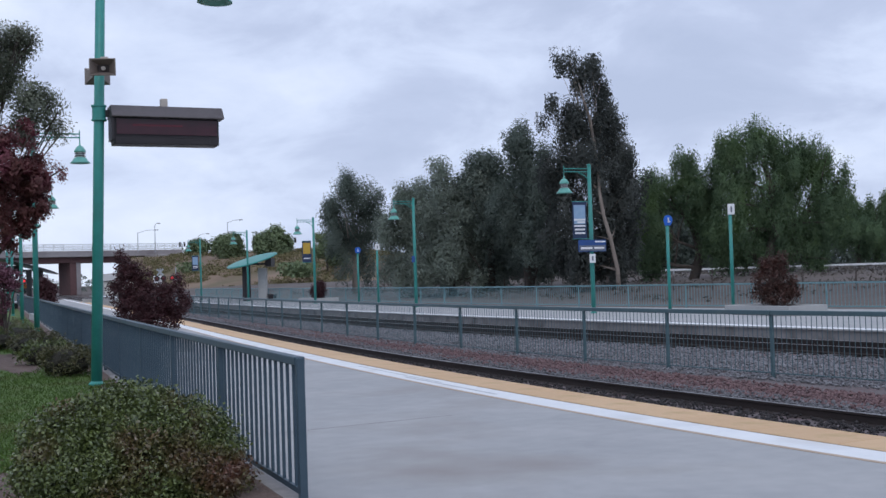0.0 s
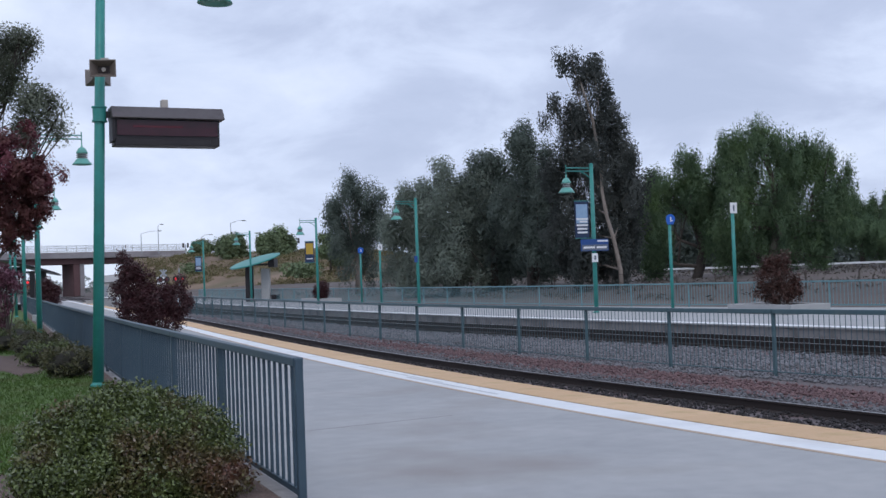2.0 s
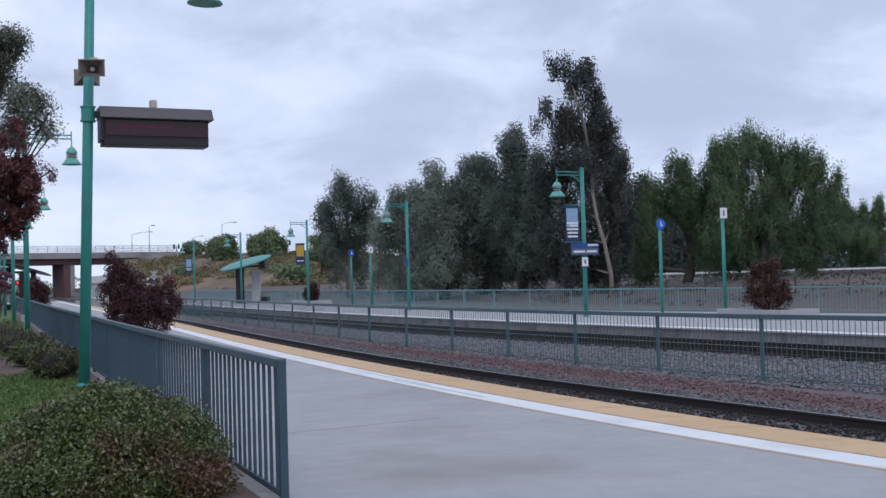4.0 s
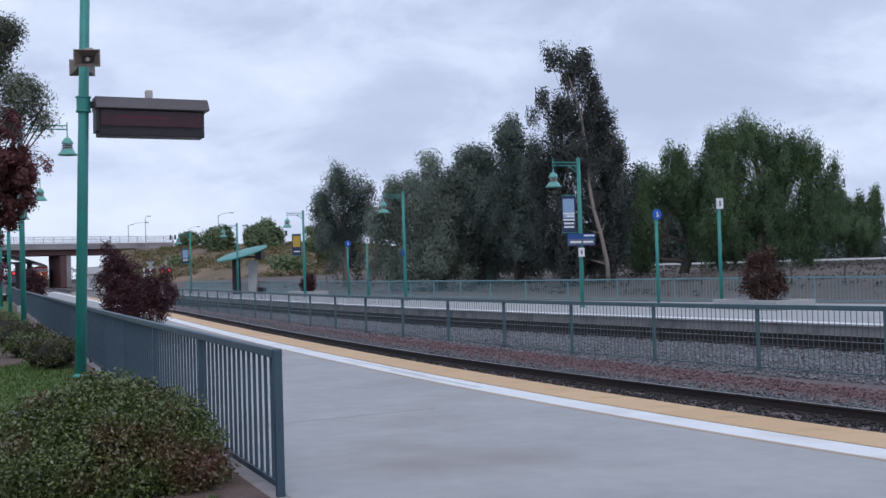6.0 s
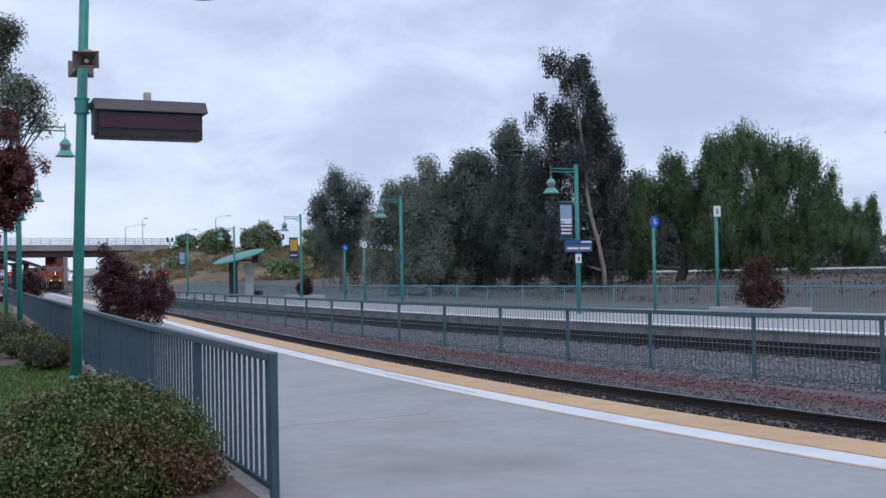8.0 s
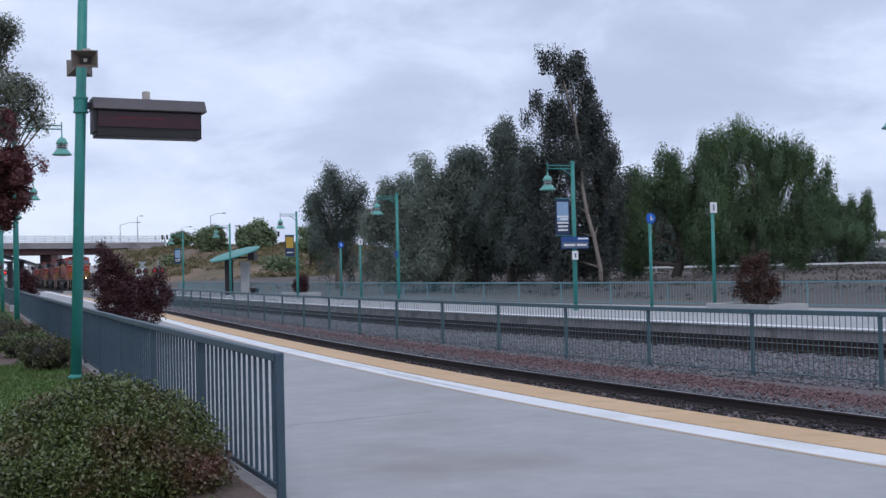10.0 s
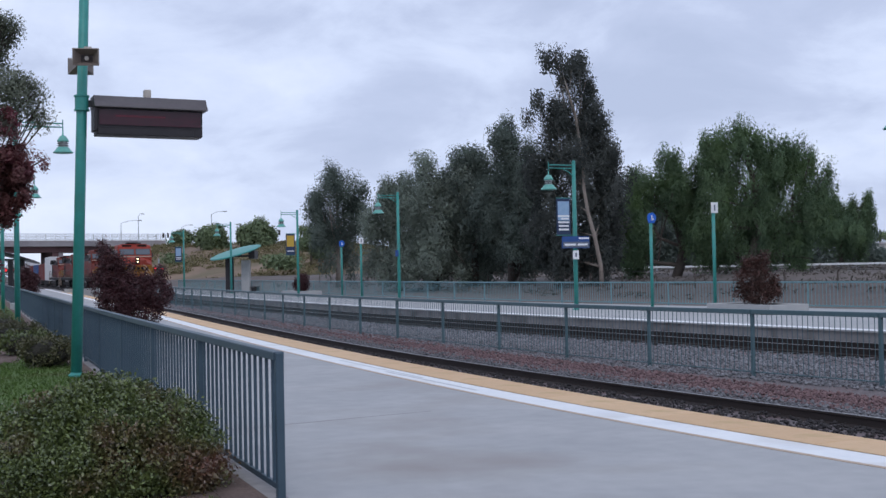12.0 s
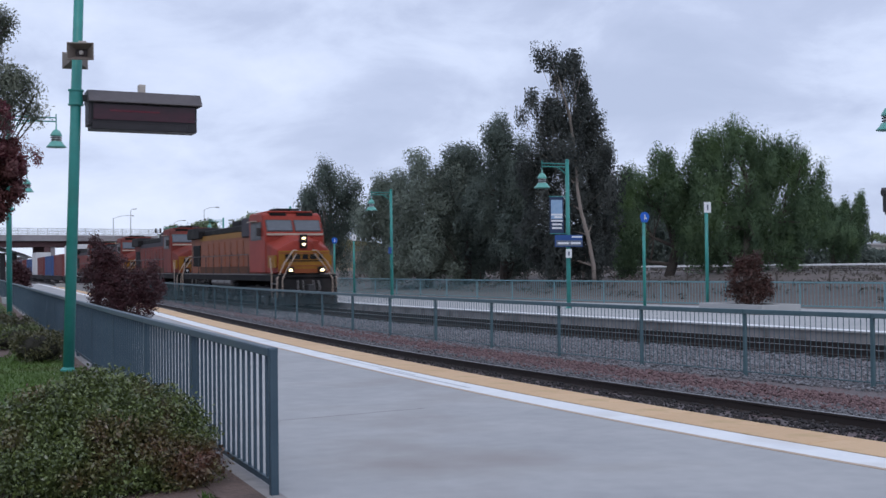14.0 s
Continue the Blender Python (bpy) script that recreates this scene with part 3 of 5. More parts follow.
# ---- overpass ----
def build_overpass():
    a, b = spot(-0.46, 250), spot(-0.2195, 288)
    d = b - a
    L, ang = d.length, math.degrees(math.atan2(d.y, d.x))
    t = thing("overpass", pose(a.x, a.y, 0, 0, 0, ang), "grey concrete road overpass with red-brown girders and a rail fence", "bridge", kind="structure")
    part("deck", boxes(((L / 2, 6, 8.75), (L, 13, 0.9))), BRIDGE, t, bevel=0.05)
    part("parapet", boxes(((L / 2, -0.35, 9.45), (L, 0.3, 0.5)), ((L / 2, 12.3, 9.45), (L, 0.3, 0.5))), BRIDGE, t, bevel=0.03)
    for k in range(5):
        part("girder", boxes(((L / 2 - 6, 0.8 + k * 2.7, 7.72), (L - 12, 0.7, 1.15)), ((L / 2 - 6, 0.8 + k * 2.7, 7.1), (L - 12, 1.0, 0.12))), GIRDER, t)
    n = int(L / 2.2)
    fb = boxes(*[((i * L / n, -0.35, 10.45), (0.09, 0.09, 1.5)) for i in range(n + 1)])
    part("fence_posts", fb, GALV, t)
    part("fence_rails", boxes(*[((L / 2, -0.35, z), (L, 0.06, 0.08)) for z in (9.95, 10.55, 11.2)]), GALV, t)
    part("fence_wires", boxes(*[((i * 0.16, -0.35, 10.5), (0.035, 0.03, 1.4)) for i in range(int(L / 0.16))]), GALV, t)
    for q in (-0.3135, -0.445):
        p = t.matrix_world.inverted() @ spot(q, 272)
        # Light on the pier is split by material: dark face, paler lit flank.
        part("pier", boxes(((p.x + 0.9, 4.5, 3.3), (1.5, 8.0, 7.5))), GIRDER, t, "red-brown concrete bridge pier", bevel=0.1)
        part("pier_flank", boxes(((p.x + 2.2, 4.5, 3.3), (1.1, 7.8, 7.5))), BRIDGE, t, "grey flank of the bridge pier, lightened for its lit side", bevel=0.1)
    part("abutment", boxes(((L - 9.5, 6, 3.4), (3.0, 13, 7.4)), ((L - 6.5, 6, 5.6), (6, 13.4, 6.0))), BRIDGE, t, "pale concrete bridge abutment", bevel=0.1)
    return t


build_overpass()


# ---- poles and lamps ----
def bell_lamp(parent, at):
    """Bell lantern hung from an arm: cap, glass, two louvre rings and a flared shade."""
    part("lamp_cap", lathe(((0.02, 0.62), (0.03, 0.50), (0.10, 0.47), (0.17, 0.36), (0.19, 0.30), (0.185, 0.285))), LAMP_TEAL, parent, smooth=True).location = at
    part("lamp_glass", lathe(((0.14, 0.29), (0.14, 0.10))), LAMP_GLASS, parent, "frosted lamp glass").location = at
    for z in (0.235, 0.165):
        part("louvre_ring", lathe(((0.15, z + 0.014), (0.185, z), (0.185, z - 0.012), (0.15, z))), DARK_STEEL, parent).location = at
    part("lamp_shade", lathe(((0.17, 0.115), (0.20, 0.09), (0.24, 0.02), (0.31, -0.05), (0.315, -0.075), (0.28, -0.075), (0.20, -0.02))), LAMP_TEAL, parent, smooth=True).location = at


def street_lamp(m, height, arm, side, label, group, r=0.085):
    """Round teal pole with a double arm and a bell lantern; side is the way that the arm points along X."""
    t = thing("street_lamp", m, label, "street lamp", group)
    part("pole", tubes((((0, 0, 0), (0, 0, height * 0.5), (0, 0, height)), [r * 1.05, r, r * 0.85]), n=12), TEAL, t, smooth=True)
    part("base_plate", lathe(((r * 1.5, 0), (r * 1.5, 0.03), (r * 1.2, 0.05), (r * 1.05, 0.07))), TEAL, t)
    part("pole_cap", lathe(((r * 0.95, height), (r * 0.95, height + 0.03), (r * 0.5, height + 0.09))), TEAL, t)
    x = side * arm
    for z in (height - 0.10, height - 0.22):
        part("arm", tubes((((0, 0, z), (x, 0, z)), 0.022)), TEAL, t)
    part("arm_brace", tubes((((0, 0, height - 0.55), (side * arm * 0.2, 0, height - 0.36), (side * arm * 0.42, 0, height - 0.24)), 0.02)), TEAL, t)
    part("hanger", tubes((((x, 0, height + 0.02), (x, 0, height - 0.42)), 0.018)), TEAL, t)
    bell_lamp(t, (x, 0, height - 0.98))
    return t


LAMP_LABEL = "teal steel platform lamp with a hanging bell lantern"
near_lamp_pose = pose(2.50, 20.97, 0, 0, 1.9, 0)
street_lamp(near_lamp_pose, 7.80, 1.98, 1, "tall teal steel lamp pole beside the platform fence", "lamps along the near platform", 0.09)
for x, y, h in ((2.98, 40.0, 6.72), (3.75, 59.0, 6.45), (4.4, 77.5, 6.45), (5.1, 96.0, 6.45)):
    street_lamp(pose(x, y, 0), h, 1.45, 1, LAMP_LABEL, "lamps along the near platform")
for y, h in ((22.42, 6.02), (40.2, 5.72), (58.7, 5.72), (76.9, 5.72), (95.4, 5.72), (114.0, 5.72)):
    street_lamp(pose(23.5, y, 0), h, 1.12, -1, LAMP_LABEL, "lamps along the far platform")


def banner(m, face, label, bars):
    t = thing("banner", m, label, "banner", "banners on the lamp poles")
    part("cloth", boxes(((0, 0, 0), (0.62, 0.012, 1.42))), BANNER_DARK, t, bevel=0.004)
    part("picture", boxes(((0, -0.011, 0.22), (0.5, 0.008, 0.74))), face, t)
    for z, w, x in bars:
        part("lettering_bar", boxes(((x, -0.018, z), (w, 0.006, 0.07))), SIGN_WHITE, t)
    for z in (0.72, -0.72):
        part("banner_rod", tubes((((-0.33, 0, z), (0.42, 0, z)), 0.014)), TEAL, t)
    return t


banner(pose(22.98, 40.16, 3.62, 0, 0, 0), BANNER_SKY, "dark blue hanging banner with a pale sky picture", ((0.02, 0.5, 0), (-0.08, 0.34, 0.06), (-0.22, 0.5, 0), (-0.36, 0.44, 0), (-0.5, 0.44, 0)))
banner(pose(22.98, 76.86, 3.5, 0, 0, 0), BANNER_YELLOW, "dark hanging banner with a yellow picture", ((-0.45, 0.44, 0),))
banner(pose(22.98, 113.96, 3.5, 0, 0, 0), BANNER_SKY, "dark blue hanging banner with a pale sky picture", ((-0.3, 0.5, 0), (-0.45, 0.44, 0)))


def station_sign(m):
    t = thing("station_name_sign", m, "blue station name board on the lamp pole", "sign")
    part("board", boxes(((0, 0, 0), (1.22, 0.04, 0.46))), SIGN_BLUE, t, bevel=0.006)
    part("name_band", boxes(((0, -0.024, -0.09), (1.16, 0.008, 0.22))), SIGN_GREY, t)
    part("upper_stripe", boxes(((0.35, -0.024, 0.155), (0.46, 0.008, 0.06))), SIGN_WHITE, t)
    return t


station_sign(pose(23.44, 40.05, 2.62))


sign_parent = bpy.data.objects["station_name_sign"]
for x, w in ((-0.26, 0.50), (0.29, 0.44)):
    part("lettering_bar", boxes(((x, -0.031, -0.09), (w, 0.006, 0.075))), SIGN_WHITE, sign_parent)


def number_plate(m):
    t = thing("pole_plate", m, "small white plate strapped to a lamp pole", "sign", "small plates on lamp poles")
    part("plate", boxes(((0, 0, 0), (0.27, 0.012, 0.34))), SIGN_WHITE, t, bevel=0.004)
    part("lettering_bar", boxes(((0, -0.01, 0), (0.07, 0.006, 0.16))), SIGN_GREY, t)


number_plate(pose(23.38, 39.95, 2.13, 0, 0, 0))


def marker_post(x, y, h, kind):
    """Thin teal post with a plate on top."""
    blue = kind == "blue"
    t = thing("marker_post", pose(x, y, 0), "thin teal post with a round blue sign" if blue else "thin teal post with a square white marker plate", "sign post", "marker posts on the far platform")
    part("post", tubes((((0, 0, 0), (0, 0, h)), 0.065), n=10), TEAL, t, smooth=True)
    part("foot", lathe(((0.13, 0), (0.13, 0.02), (0.08, 0.04)), 12), TEAL, t)
    if blue:
        bm = lathe(((0.2, -0.012), (0.2, 0.012)), 24)
        bmesh.ops.rotate(bm, verts=bm.verts, matrix=Matrix.Rotation(radians(90), 3, "X"), cent=(0, 0, 0))
        part("disc", bm, SIGN_BRIGHT, t, "bright blue round sign").location = (0, -0.07, h - 0.12)
        part("disc_back", boxes(((0, -0.05, h - 0.14), (0.3, 0.02, 0.36))), SIGN_BRIGHT, t, bevel=0.005)
        part("pictogram", boxes(((0, -0.088, h - 0.12), (0.05, 0.006, 0.2)), ((0.03, -0.088, h - 0.17), (0.12, 0.006, 0.05))), SIGN_WHITE, t)
    else:
        part("plate", boxes(((0, -0.075, h - 0.1), (0.3, 0.015, 0.38))), SIGN_WHITE, t, "white marker plate", bevel=0.005)
        part("lettering_bar", boxes(((0, -0.087, h - 0.1), (0.06, 0.006, 0.2))), SIGN_GREY, t)


for x, y, h, k in ((26.0, 38.7, 3.62, "blue"), (26.0, 34.75, 3.78, "white"), (26.0, 75.2, 3.6, "blue"), (26.0, 71.4, 3.66, "white")):
    marker_post(x, y, h, k)


# ---- things on the near pole ----
def led_sign(m, clamp=-0.17):
    """Hooded passenger information box with a dark red display window."""
    t = thing("information_display", m, "dark brown hooded display box with a dim red window", "display sign")
    part("housing", extrude_x(((-0.20, -0.30), (0.20, -0.30), (0.20, 0.20), (-0.20, 0.20)), 0.05, 1.85), DARK_METAL, t, bevel=0.01)
    part("hood", extrude_x(((-0.34, 0.155), (-0.34, 0.175), (-0.17, 0.37), (0.25, 0.37), (0.25, 0.155)), 0.0, 1.92), CAP_METAL, t, "greyish brown sloping hood", bevel=0.008)
    part("display_window", boxes(((0.95, -0.215, 0.0), (1.72, 0.02, 0.26))), LED_PANEL, t, "dark red display window")
    part("led_row", boxes(*[((0.95 + 0.034 * k, -0.229, 0.025), (0.02, 0.006, 0.03)) for k in range(-17, 8)]), LED_ROW, t, "dim lit red row")
    part("lower_lip", boxes(((0.87, -0.23, -0.24), (1.62, 0.06, 0.12))), DARK_METAL, t, bevel=0.01)
    part("end_plate", boxes(((0.03, -0.02, -0.03), (0.04, 0.46, 0.40))), DARK_METAL, t)
    part("bracket", boxes(((-0.10, 0, 0.24), (0.24, 0.10, 0.11)), ((-0.12, 0, 0.12), (0.06, 0.06, 0.26))), DARK_STEEL, t, bevel=0.008)
    part("pole_clamp", lathe(((0.115, 0.26), (0.13, 0.255), (0.13, 0.23), (0.115, 0.225), (0.115, 0.02), (0.13, 0.015), (0.13, -0.01), (0.115, -0.015))), TEAL, t).location = (clamp, 0.3 if clamp > 0 else 0, 0.12)
    part("light_sensor", boxes(((0.93, 0, 0.45), (0.12, 0.12, 0.15))), BEIGE, t, "small beige sensor box", bevel=0.012)
    part("sensor_collar", boxes(((0.93, 0, 0.38), (0.09, 0.09, 0.03))), DARK_STEEL, t)
    return t


led_sign(pose(2.82, 20.97, 4.40, 0, 0.4, 0))
led_sign(pose(22.05, 22.14, 3.15, 0, 0, 0), 1.45)


def horn_speaker(m, label):
    """Square loudspeaker horn: flared bell, dark throat, driver and bracket."""
    t = thing("horn_loudspeaker", m, label, "loudspeaker", "loudspeakers on the lamp pole")
    bm = bmesh.new()
    rings = []
    for w, h, y in ((0.215, 0.145, -0.28), (0.20, 0.13, -0.285), (0.10, 0.065, -0.12), (0.05, 0.035, 0.0), (0.06, 0.045, 0.02), (0.115, 0.08, -0.11), (0.215, 0.145, -0.265)):
        rings.append([bm.verts.new((sx * w, y, sz * h)) for sx, sz in ((-1, -1), (1, -1), (1, 1), (-1, 1))])
    for r0, r1 in zip(rings, rings[1:] + rings[:1]):
        for k in range(4):
            bm.faces.new((r0[k], r0[(k + 1) % 4], r1[(k + 1) % 4], r1[k]))
    bmesh.ops.recalc_face_normals(bm, faces=bm.faces)
    part("bell", bm, HORN_BROWN, t)
    part("throat", boxes(((0, -0.10, 0), (0.19, 0.01, 0.12))), HORN_DARK, t)
    part("phase_plug", lathe(((0.035, -0.03), (0.035, 0.03)), 12), BEIGE, t).matrix_local = pose(0, -0.13, 0, 90, 0, 0)
    part("driver", tubes((((0, 0, 0), (0, 0.13, 0)), 0.06), n=12), BEIGE, t)
    part("bracket", boxes(((0, 0.06, 0.12), (0.06, 0.12, 0.16)), ((0, 0.06, 0.20), (0.12, 0.10, 0.05))), BEIGE, t)
    return t


horn_speaker(pose(2.72, 20.66, 5.34, 0, 0, -14), "square brown loudspeaker horn on the teal pole")
horn_speaker(pose(2.66, 21.22, 5.36, 0, 0, 170), "square pale loudspeaker horn turned the other way")


# ---- shelters ----
def shelter(m, label, roof=TEAL, pillar=True):
    """Platform shelter: a tilted oval teal canopy on columns with a bench wall."""
    t = thing("platform_shelter", m, label, "shelter", "shelters on the platforms")
    bm = bmesh.new()
    n, rings = 36, []
    for f, dz in ((0.0, 0.10), (0.5, 0.08), (0.9, 0.02), (1.0, -0.03), (0.99, -0.09), (0.85, -0.10), (0.0, -0.08)):
        rings.append([bm.verts.new((2.15 * max(f, 0.01) * math.cos(a), 3.3 * max(f, 0.01) * math.sin(a), dz)) for a in np.linspace(0, 2 * math.pi, n, endpoint=False)])
    for r0, r1 in zip(rings, rings[1:]):
        for k in range(n):
            bm.faces.new((r0[k], r0[(k + 1) % n], r1[(k + 1) % n], r1[k]))
    bmesh.ops.recalc_face_normals(bm, faces=bm.faces)
    part("canopy", bm, roof, t, "oval metal canopy", smooth=True).matrix_local = pose(0, 0, 3.42, 8, -13, 0)
    part("fascia", boxes(((1.5, 0, 3.15), (0.5, 2.2, 0.7))), DARK_METAL, t)
    for x, y in ((-0.5, -1.0), (-0.5, 1.0)):
        part("column", boxes(((x, y, 1.56), (0.35, 0.3, 3.12))), DARK_METAL, t, bevel=0.02)
    if pillar:
        part("concrete_column", boxes(((0.95, -0.6, 1.35), (0.7, 0.7, 2.7))), CONCRETE_FAR, t, "pale concrete column", bevel=0.03)
    part("truss", boxes(((0.45, -1.0, 3.05), (1.9, 0.1, 0.14)), ((0.45, 1.0, 3.05), (1.9, 0.1, 0.14))), DARK_METAL, t)
    part("bench", boxes(((1.6, 0.2, 0.45), (0.5, 2.4, 0.08)), ((1.6, -0.8, 0.2), (0.4, 0.1, 0.4)), ((1.6, 1.2, 0.2), (0.4, 0.1, 0.4))), DARK_METAL, t)
    return t


p = spot(-0.1602, 100)
shelter(pose(p.x, p.y, 0, 0, 0, -23), "teal oval-roofed shelter on the far platform")
p = spot(-0.348, 96)
# Roof in dark metal: shade on the canopy's underside is in its colour.
shelter(pose(p.x, p.y, 0, 0, 0, 150), "oval-roofed shelter on the near platform, underside shade in its brown roof", DARK_METAL, False)


# ---- planters and plants ----
def planter(m, w, d, label):
    t = thing("planter", m, label, "planter", "concrete planters")
    part("kerb", boxes(((0, -d / 2, 0.16), (w, 0.16, 0.32)), ((0, d / 2, 0.16), (w, 0.16, 0.32)), ((-w / 2 + 0.08, 0, 0.16), (0.16, d - 0.16, 0.315)), ((w / 2 - 0.08, 0, 0.16), (0.16, d - 0.16, 0.315))), CONCRETE_FAR, t, bevel=0.012)
    part("soil", boxes(((0, 0, 0.12), (w - 0.32, d - 0.16, 0.24))), SOIL, t)
    return t


def shrub(name, m, lobes, count, size, mat, label, category, spread, seed, stems=7, core=None, group="", aspect=0.5):
    """A multi-stemmed shrub: stems from the ground and a leafy crown."""
    rng = np.random.default_rng(seed)
    t = thing(name, m, label, category, group)
    cs = lobe_points(lobes, max(40, count // 45), rng)
    cs[:, 2] = np.maximum(cs[:, 2], 0.04)
    part("crown", leaves("crown", mat, cs, spread, count, size, rng=rng, aspect=aspect), mat, t)
    bm = bmesh.new()
    for i in range(stems):
        c = cs[rng.integers(0, len(cs))]
        mid = np.array((c[0] * 0.35, c[1] * 0.35, c[2] * 0.5))
        tube(bm, [(0.05 * rng.normal(), 0.05 * rng.normal(), 0), mid, c], [0.03, 0.02, 0.008], 6)
    part("stem_cluster", bm, BARK, t)
    # Added solid core closes gaps between leaves; its near-black colour is inner shade.
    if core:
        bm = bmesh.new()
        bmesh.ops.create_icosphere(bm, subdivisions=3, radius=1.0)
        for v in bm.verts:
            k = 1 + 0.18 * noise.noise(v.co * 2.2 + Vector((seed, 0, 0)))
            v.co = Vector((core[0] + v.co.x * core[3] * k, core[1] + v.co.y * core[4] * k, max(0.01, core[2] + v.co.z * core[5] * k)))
        part("dark_core", bm, CORE_DARK, t, "solid dark inner core, shade put into its colour")
    return t


CORE_DARK = material("dark_bush_core", (0.012, 0.012, 0.008), (0.03, 0.026, 0.018), 0.95, scale=12, bump=1.0, bump_scale=30)


def build_hedges():
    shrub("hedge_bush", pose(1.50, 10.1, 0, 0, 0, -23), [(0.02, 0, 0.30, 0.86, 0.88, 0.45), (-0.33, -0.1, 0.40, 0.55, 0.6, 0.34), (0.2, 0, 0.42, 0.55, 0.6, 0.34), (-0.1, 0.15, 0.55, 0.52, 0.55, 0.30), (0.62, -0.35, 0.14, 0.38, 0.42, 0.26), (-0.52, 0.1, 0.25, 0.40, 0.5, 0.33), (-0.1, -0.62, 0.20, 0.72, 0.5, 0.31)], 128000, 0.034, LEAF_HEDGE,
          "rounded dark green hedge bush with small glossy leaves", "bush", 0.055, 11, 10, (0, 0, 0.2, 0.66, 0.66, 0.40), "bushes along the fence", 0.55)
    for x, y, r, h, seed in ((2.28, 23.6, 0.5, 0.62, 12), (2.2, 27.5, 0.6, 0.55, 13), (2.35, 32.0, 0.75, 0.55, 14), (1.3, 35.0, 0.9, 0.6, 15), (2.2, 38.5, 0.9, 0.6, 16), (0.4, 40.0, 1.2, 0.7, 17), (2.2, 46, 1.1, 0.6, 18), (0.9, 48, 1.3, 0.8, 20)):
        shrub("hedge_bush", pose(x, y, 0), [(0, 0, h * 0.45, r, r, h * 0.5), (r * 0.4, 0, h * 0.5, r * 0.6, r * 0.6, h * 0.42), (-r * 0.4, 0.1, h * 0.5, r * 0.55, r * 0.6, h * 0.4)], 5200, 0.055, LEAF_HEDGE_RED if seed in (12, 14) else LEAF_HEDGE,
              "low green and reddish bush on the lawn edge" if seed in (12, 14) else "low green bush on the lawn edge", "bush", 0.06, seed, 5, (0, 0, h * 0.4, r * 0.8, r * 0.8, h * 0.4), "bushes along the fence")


build_hedges()
RED_LABEL = "purple-red leafy shrub in a concrete planter"
p = spot(-0.245, 30.5)
planter(pose(p.x, p.y, 0), 1.5, 3.0, "low concrete planter on the near platform")
shrub("red_shrub", pose(p.x, p.y, 0.2, 0, 0, -23), [(0.15, 0.00, 0.55, 0.56, 0.60, 0.54), (-0.45, 0.00, 0.83, 0.47, 0.50, 0.65), (0.00, 0.00, 1.04, 0.47, 0.50, 0.49), (-0.55, 0.00, 1.49, 0.32, 0.35, 0.49), (-0.72, 0.00, 1.93, 0.16, 0.20, 0.35), (-0.80, 0.00, 2.25, 0.07, 0.10, 0.24), (-0.40, 0.00, 1.81, 0.13, 0.20, 0.32), (-0.10, 0.00, 1.54, 0.15, 0.20, 0.30), (0.62, 0.00, 1.04, 0.33, 0.40, 0.43), (0.68, 0.00, 1.43, 0.14, 0.20, 0.24), (0.35, 0.00, 1.38, 0.13, 0.20, 0.22), (-0.95, 0.00, 1.32, 0.13, 0.20, 0.27)], 34000, 0.062, LEAF_RED, RED_LABEL, "shrub", 0.075, 31, 14, None, "red shrubs in planters", 0.45)
p = spot(-0.334, 62)
planter(pose(p.x, p.y, 0), 1.5, 3.0, "low concrete planter on the near platform")
shrub("red_shrub", pose(p.x, p.y, 0.2, 0, 0, -23), [(0, 0, 0.9, 0.5, 0.5, 0.8), (-0.2, 0, 1.5, 0.3, 0.3, 0.55), (0.25, 0, 1.2, 0.35, 0.35, 0.5)], 6000, 0.12, LEAF_RED, RED_LABEL, "shrub", 0.1, 32, 6, None, "red shrubs in planters", 0.45)
p = spot(0.278, 40.2)
planter(pose(26.0, 32.5, 0), 1.6, 3.2, "low pale concrete planter on the far platform")
shrub("red_shrub", pose(p.x, p.y, 0.22, 0, 0, -23), [(0, 0, 0.42, 0.56, 0.55, 0.42), (-0.12, 0, 0.95, 0.55, 0.5, 0.45), (0.02, 0, 1.35, 0.42, 0.4, 0.34), (-0.25, 0, 1.5, 0.16, 0.2, 0.26), (0.25, 0, 1.55, 0.13, 0.2, 0.24), (0.55, 0, 0.5, 0.30, 0.35, 0.34), (0.6, 0, 0.85, 0.16, 0.2, 0.2), (-0.6, 0, 0.5, 0.2, 0.3, 0.3)], 9500, 0.085, material("dark_red_green_leaves", (0.022, 0.016, 0.010), (0.10, 0.035, 0.026), 0.55, island=0.7, scale=1.5), "dark red and green shrub in a concrete planter", "shrub", 0.09, 33, 8, None, "red shrubs in planters", 0.45)
p = spot(-0.1088, 84)
planter(pose(24.9, p.y, 0), 1.7, 4.0, "low pale concrete planter on the far platform")
shrub("red_shrub", pose(24.9, p.y, 0.22, 0, 0, -23), [(0, 0, 0.5, 0.5, 0.5, 0.5), (0.1, 0, 0.9, 0.35, 0.4, 0.4)], 4500, 0.11, LEAF_RED, RED_LABEL, "shrub", 0.1, 34, 6, None, "red shrubs in planters", 0.45)


p = spot(-0.3685, 33)
shrub("flowering_shrub", pose(p.x, p.y, 0, 0, 0, -23), [(-0.3, 0, 2.0, 0.5, 0.5, 0.35), (0.1, 0, 1.9, 0.35, 0.4, 0.3), (-0.4, 0, 1.2, 0.5, 0.5, 0.6)], 6000, 0.08, material("mauve_blossom_leaves", (0.07, 0.02, 0.035), (0.22, 0.08, 0.12), 0.6, island=0.6), "mauve and dark red flowering shrub on the lawn", "shrub", 0.08, 35, 8)


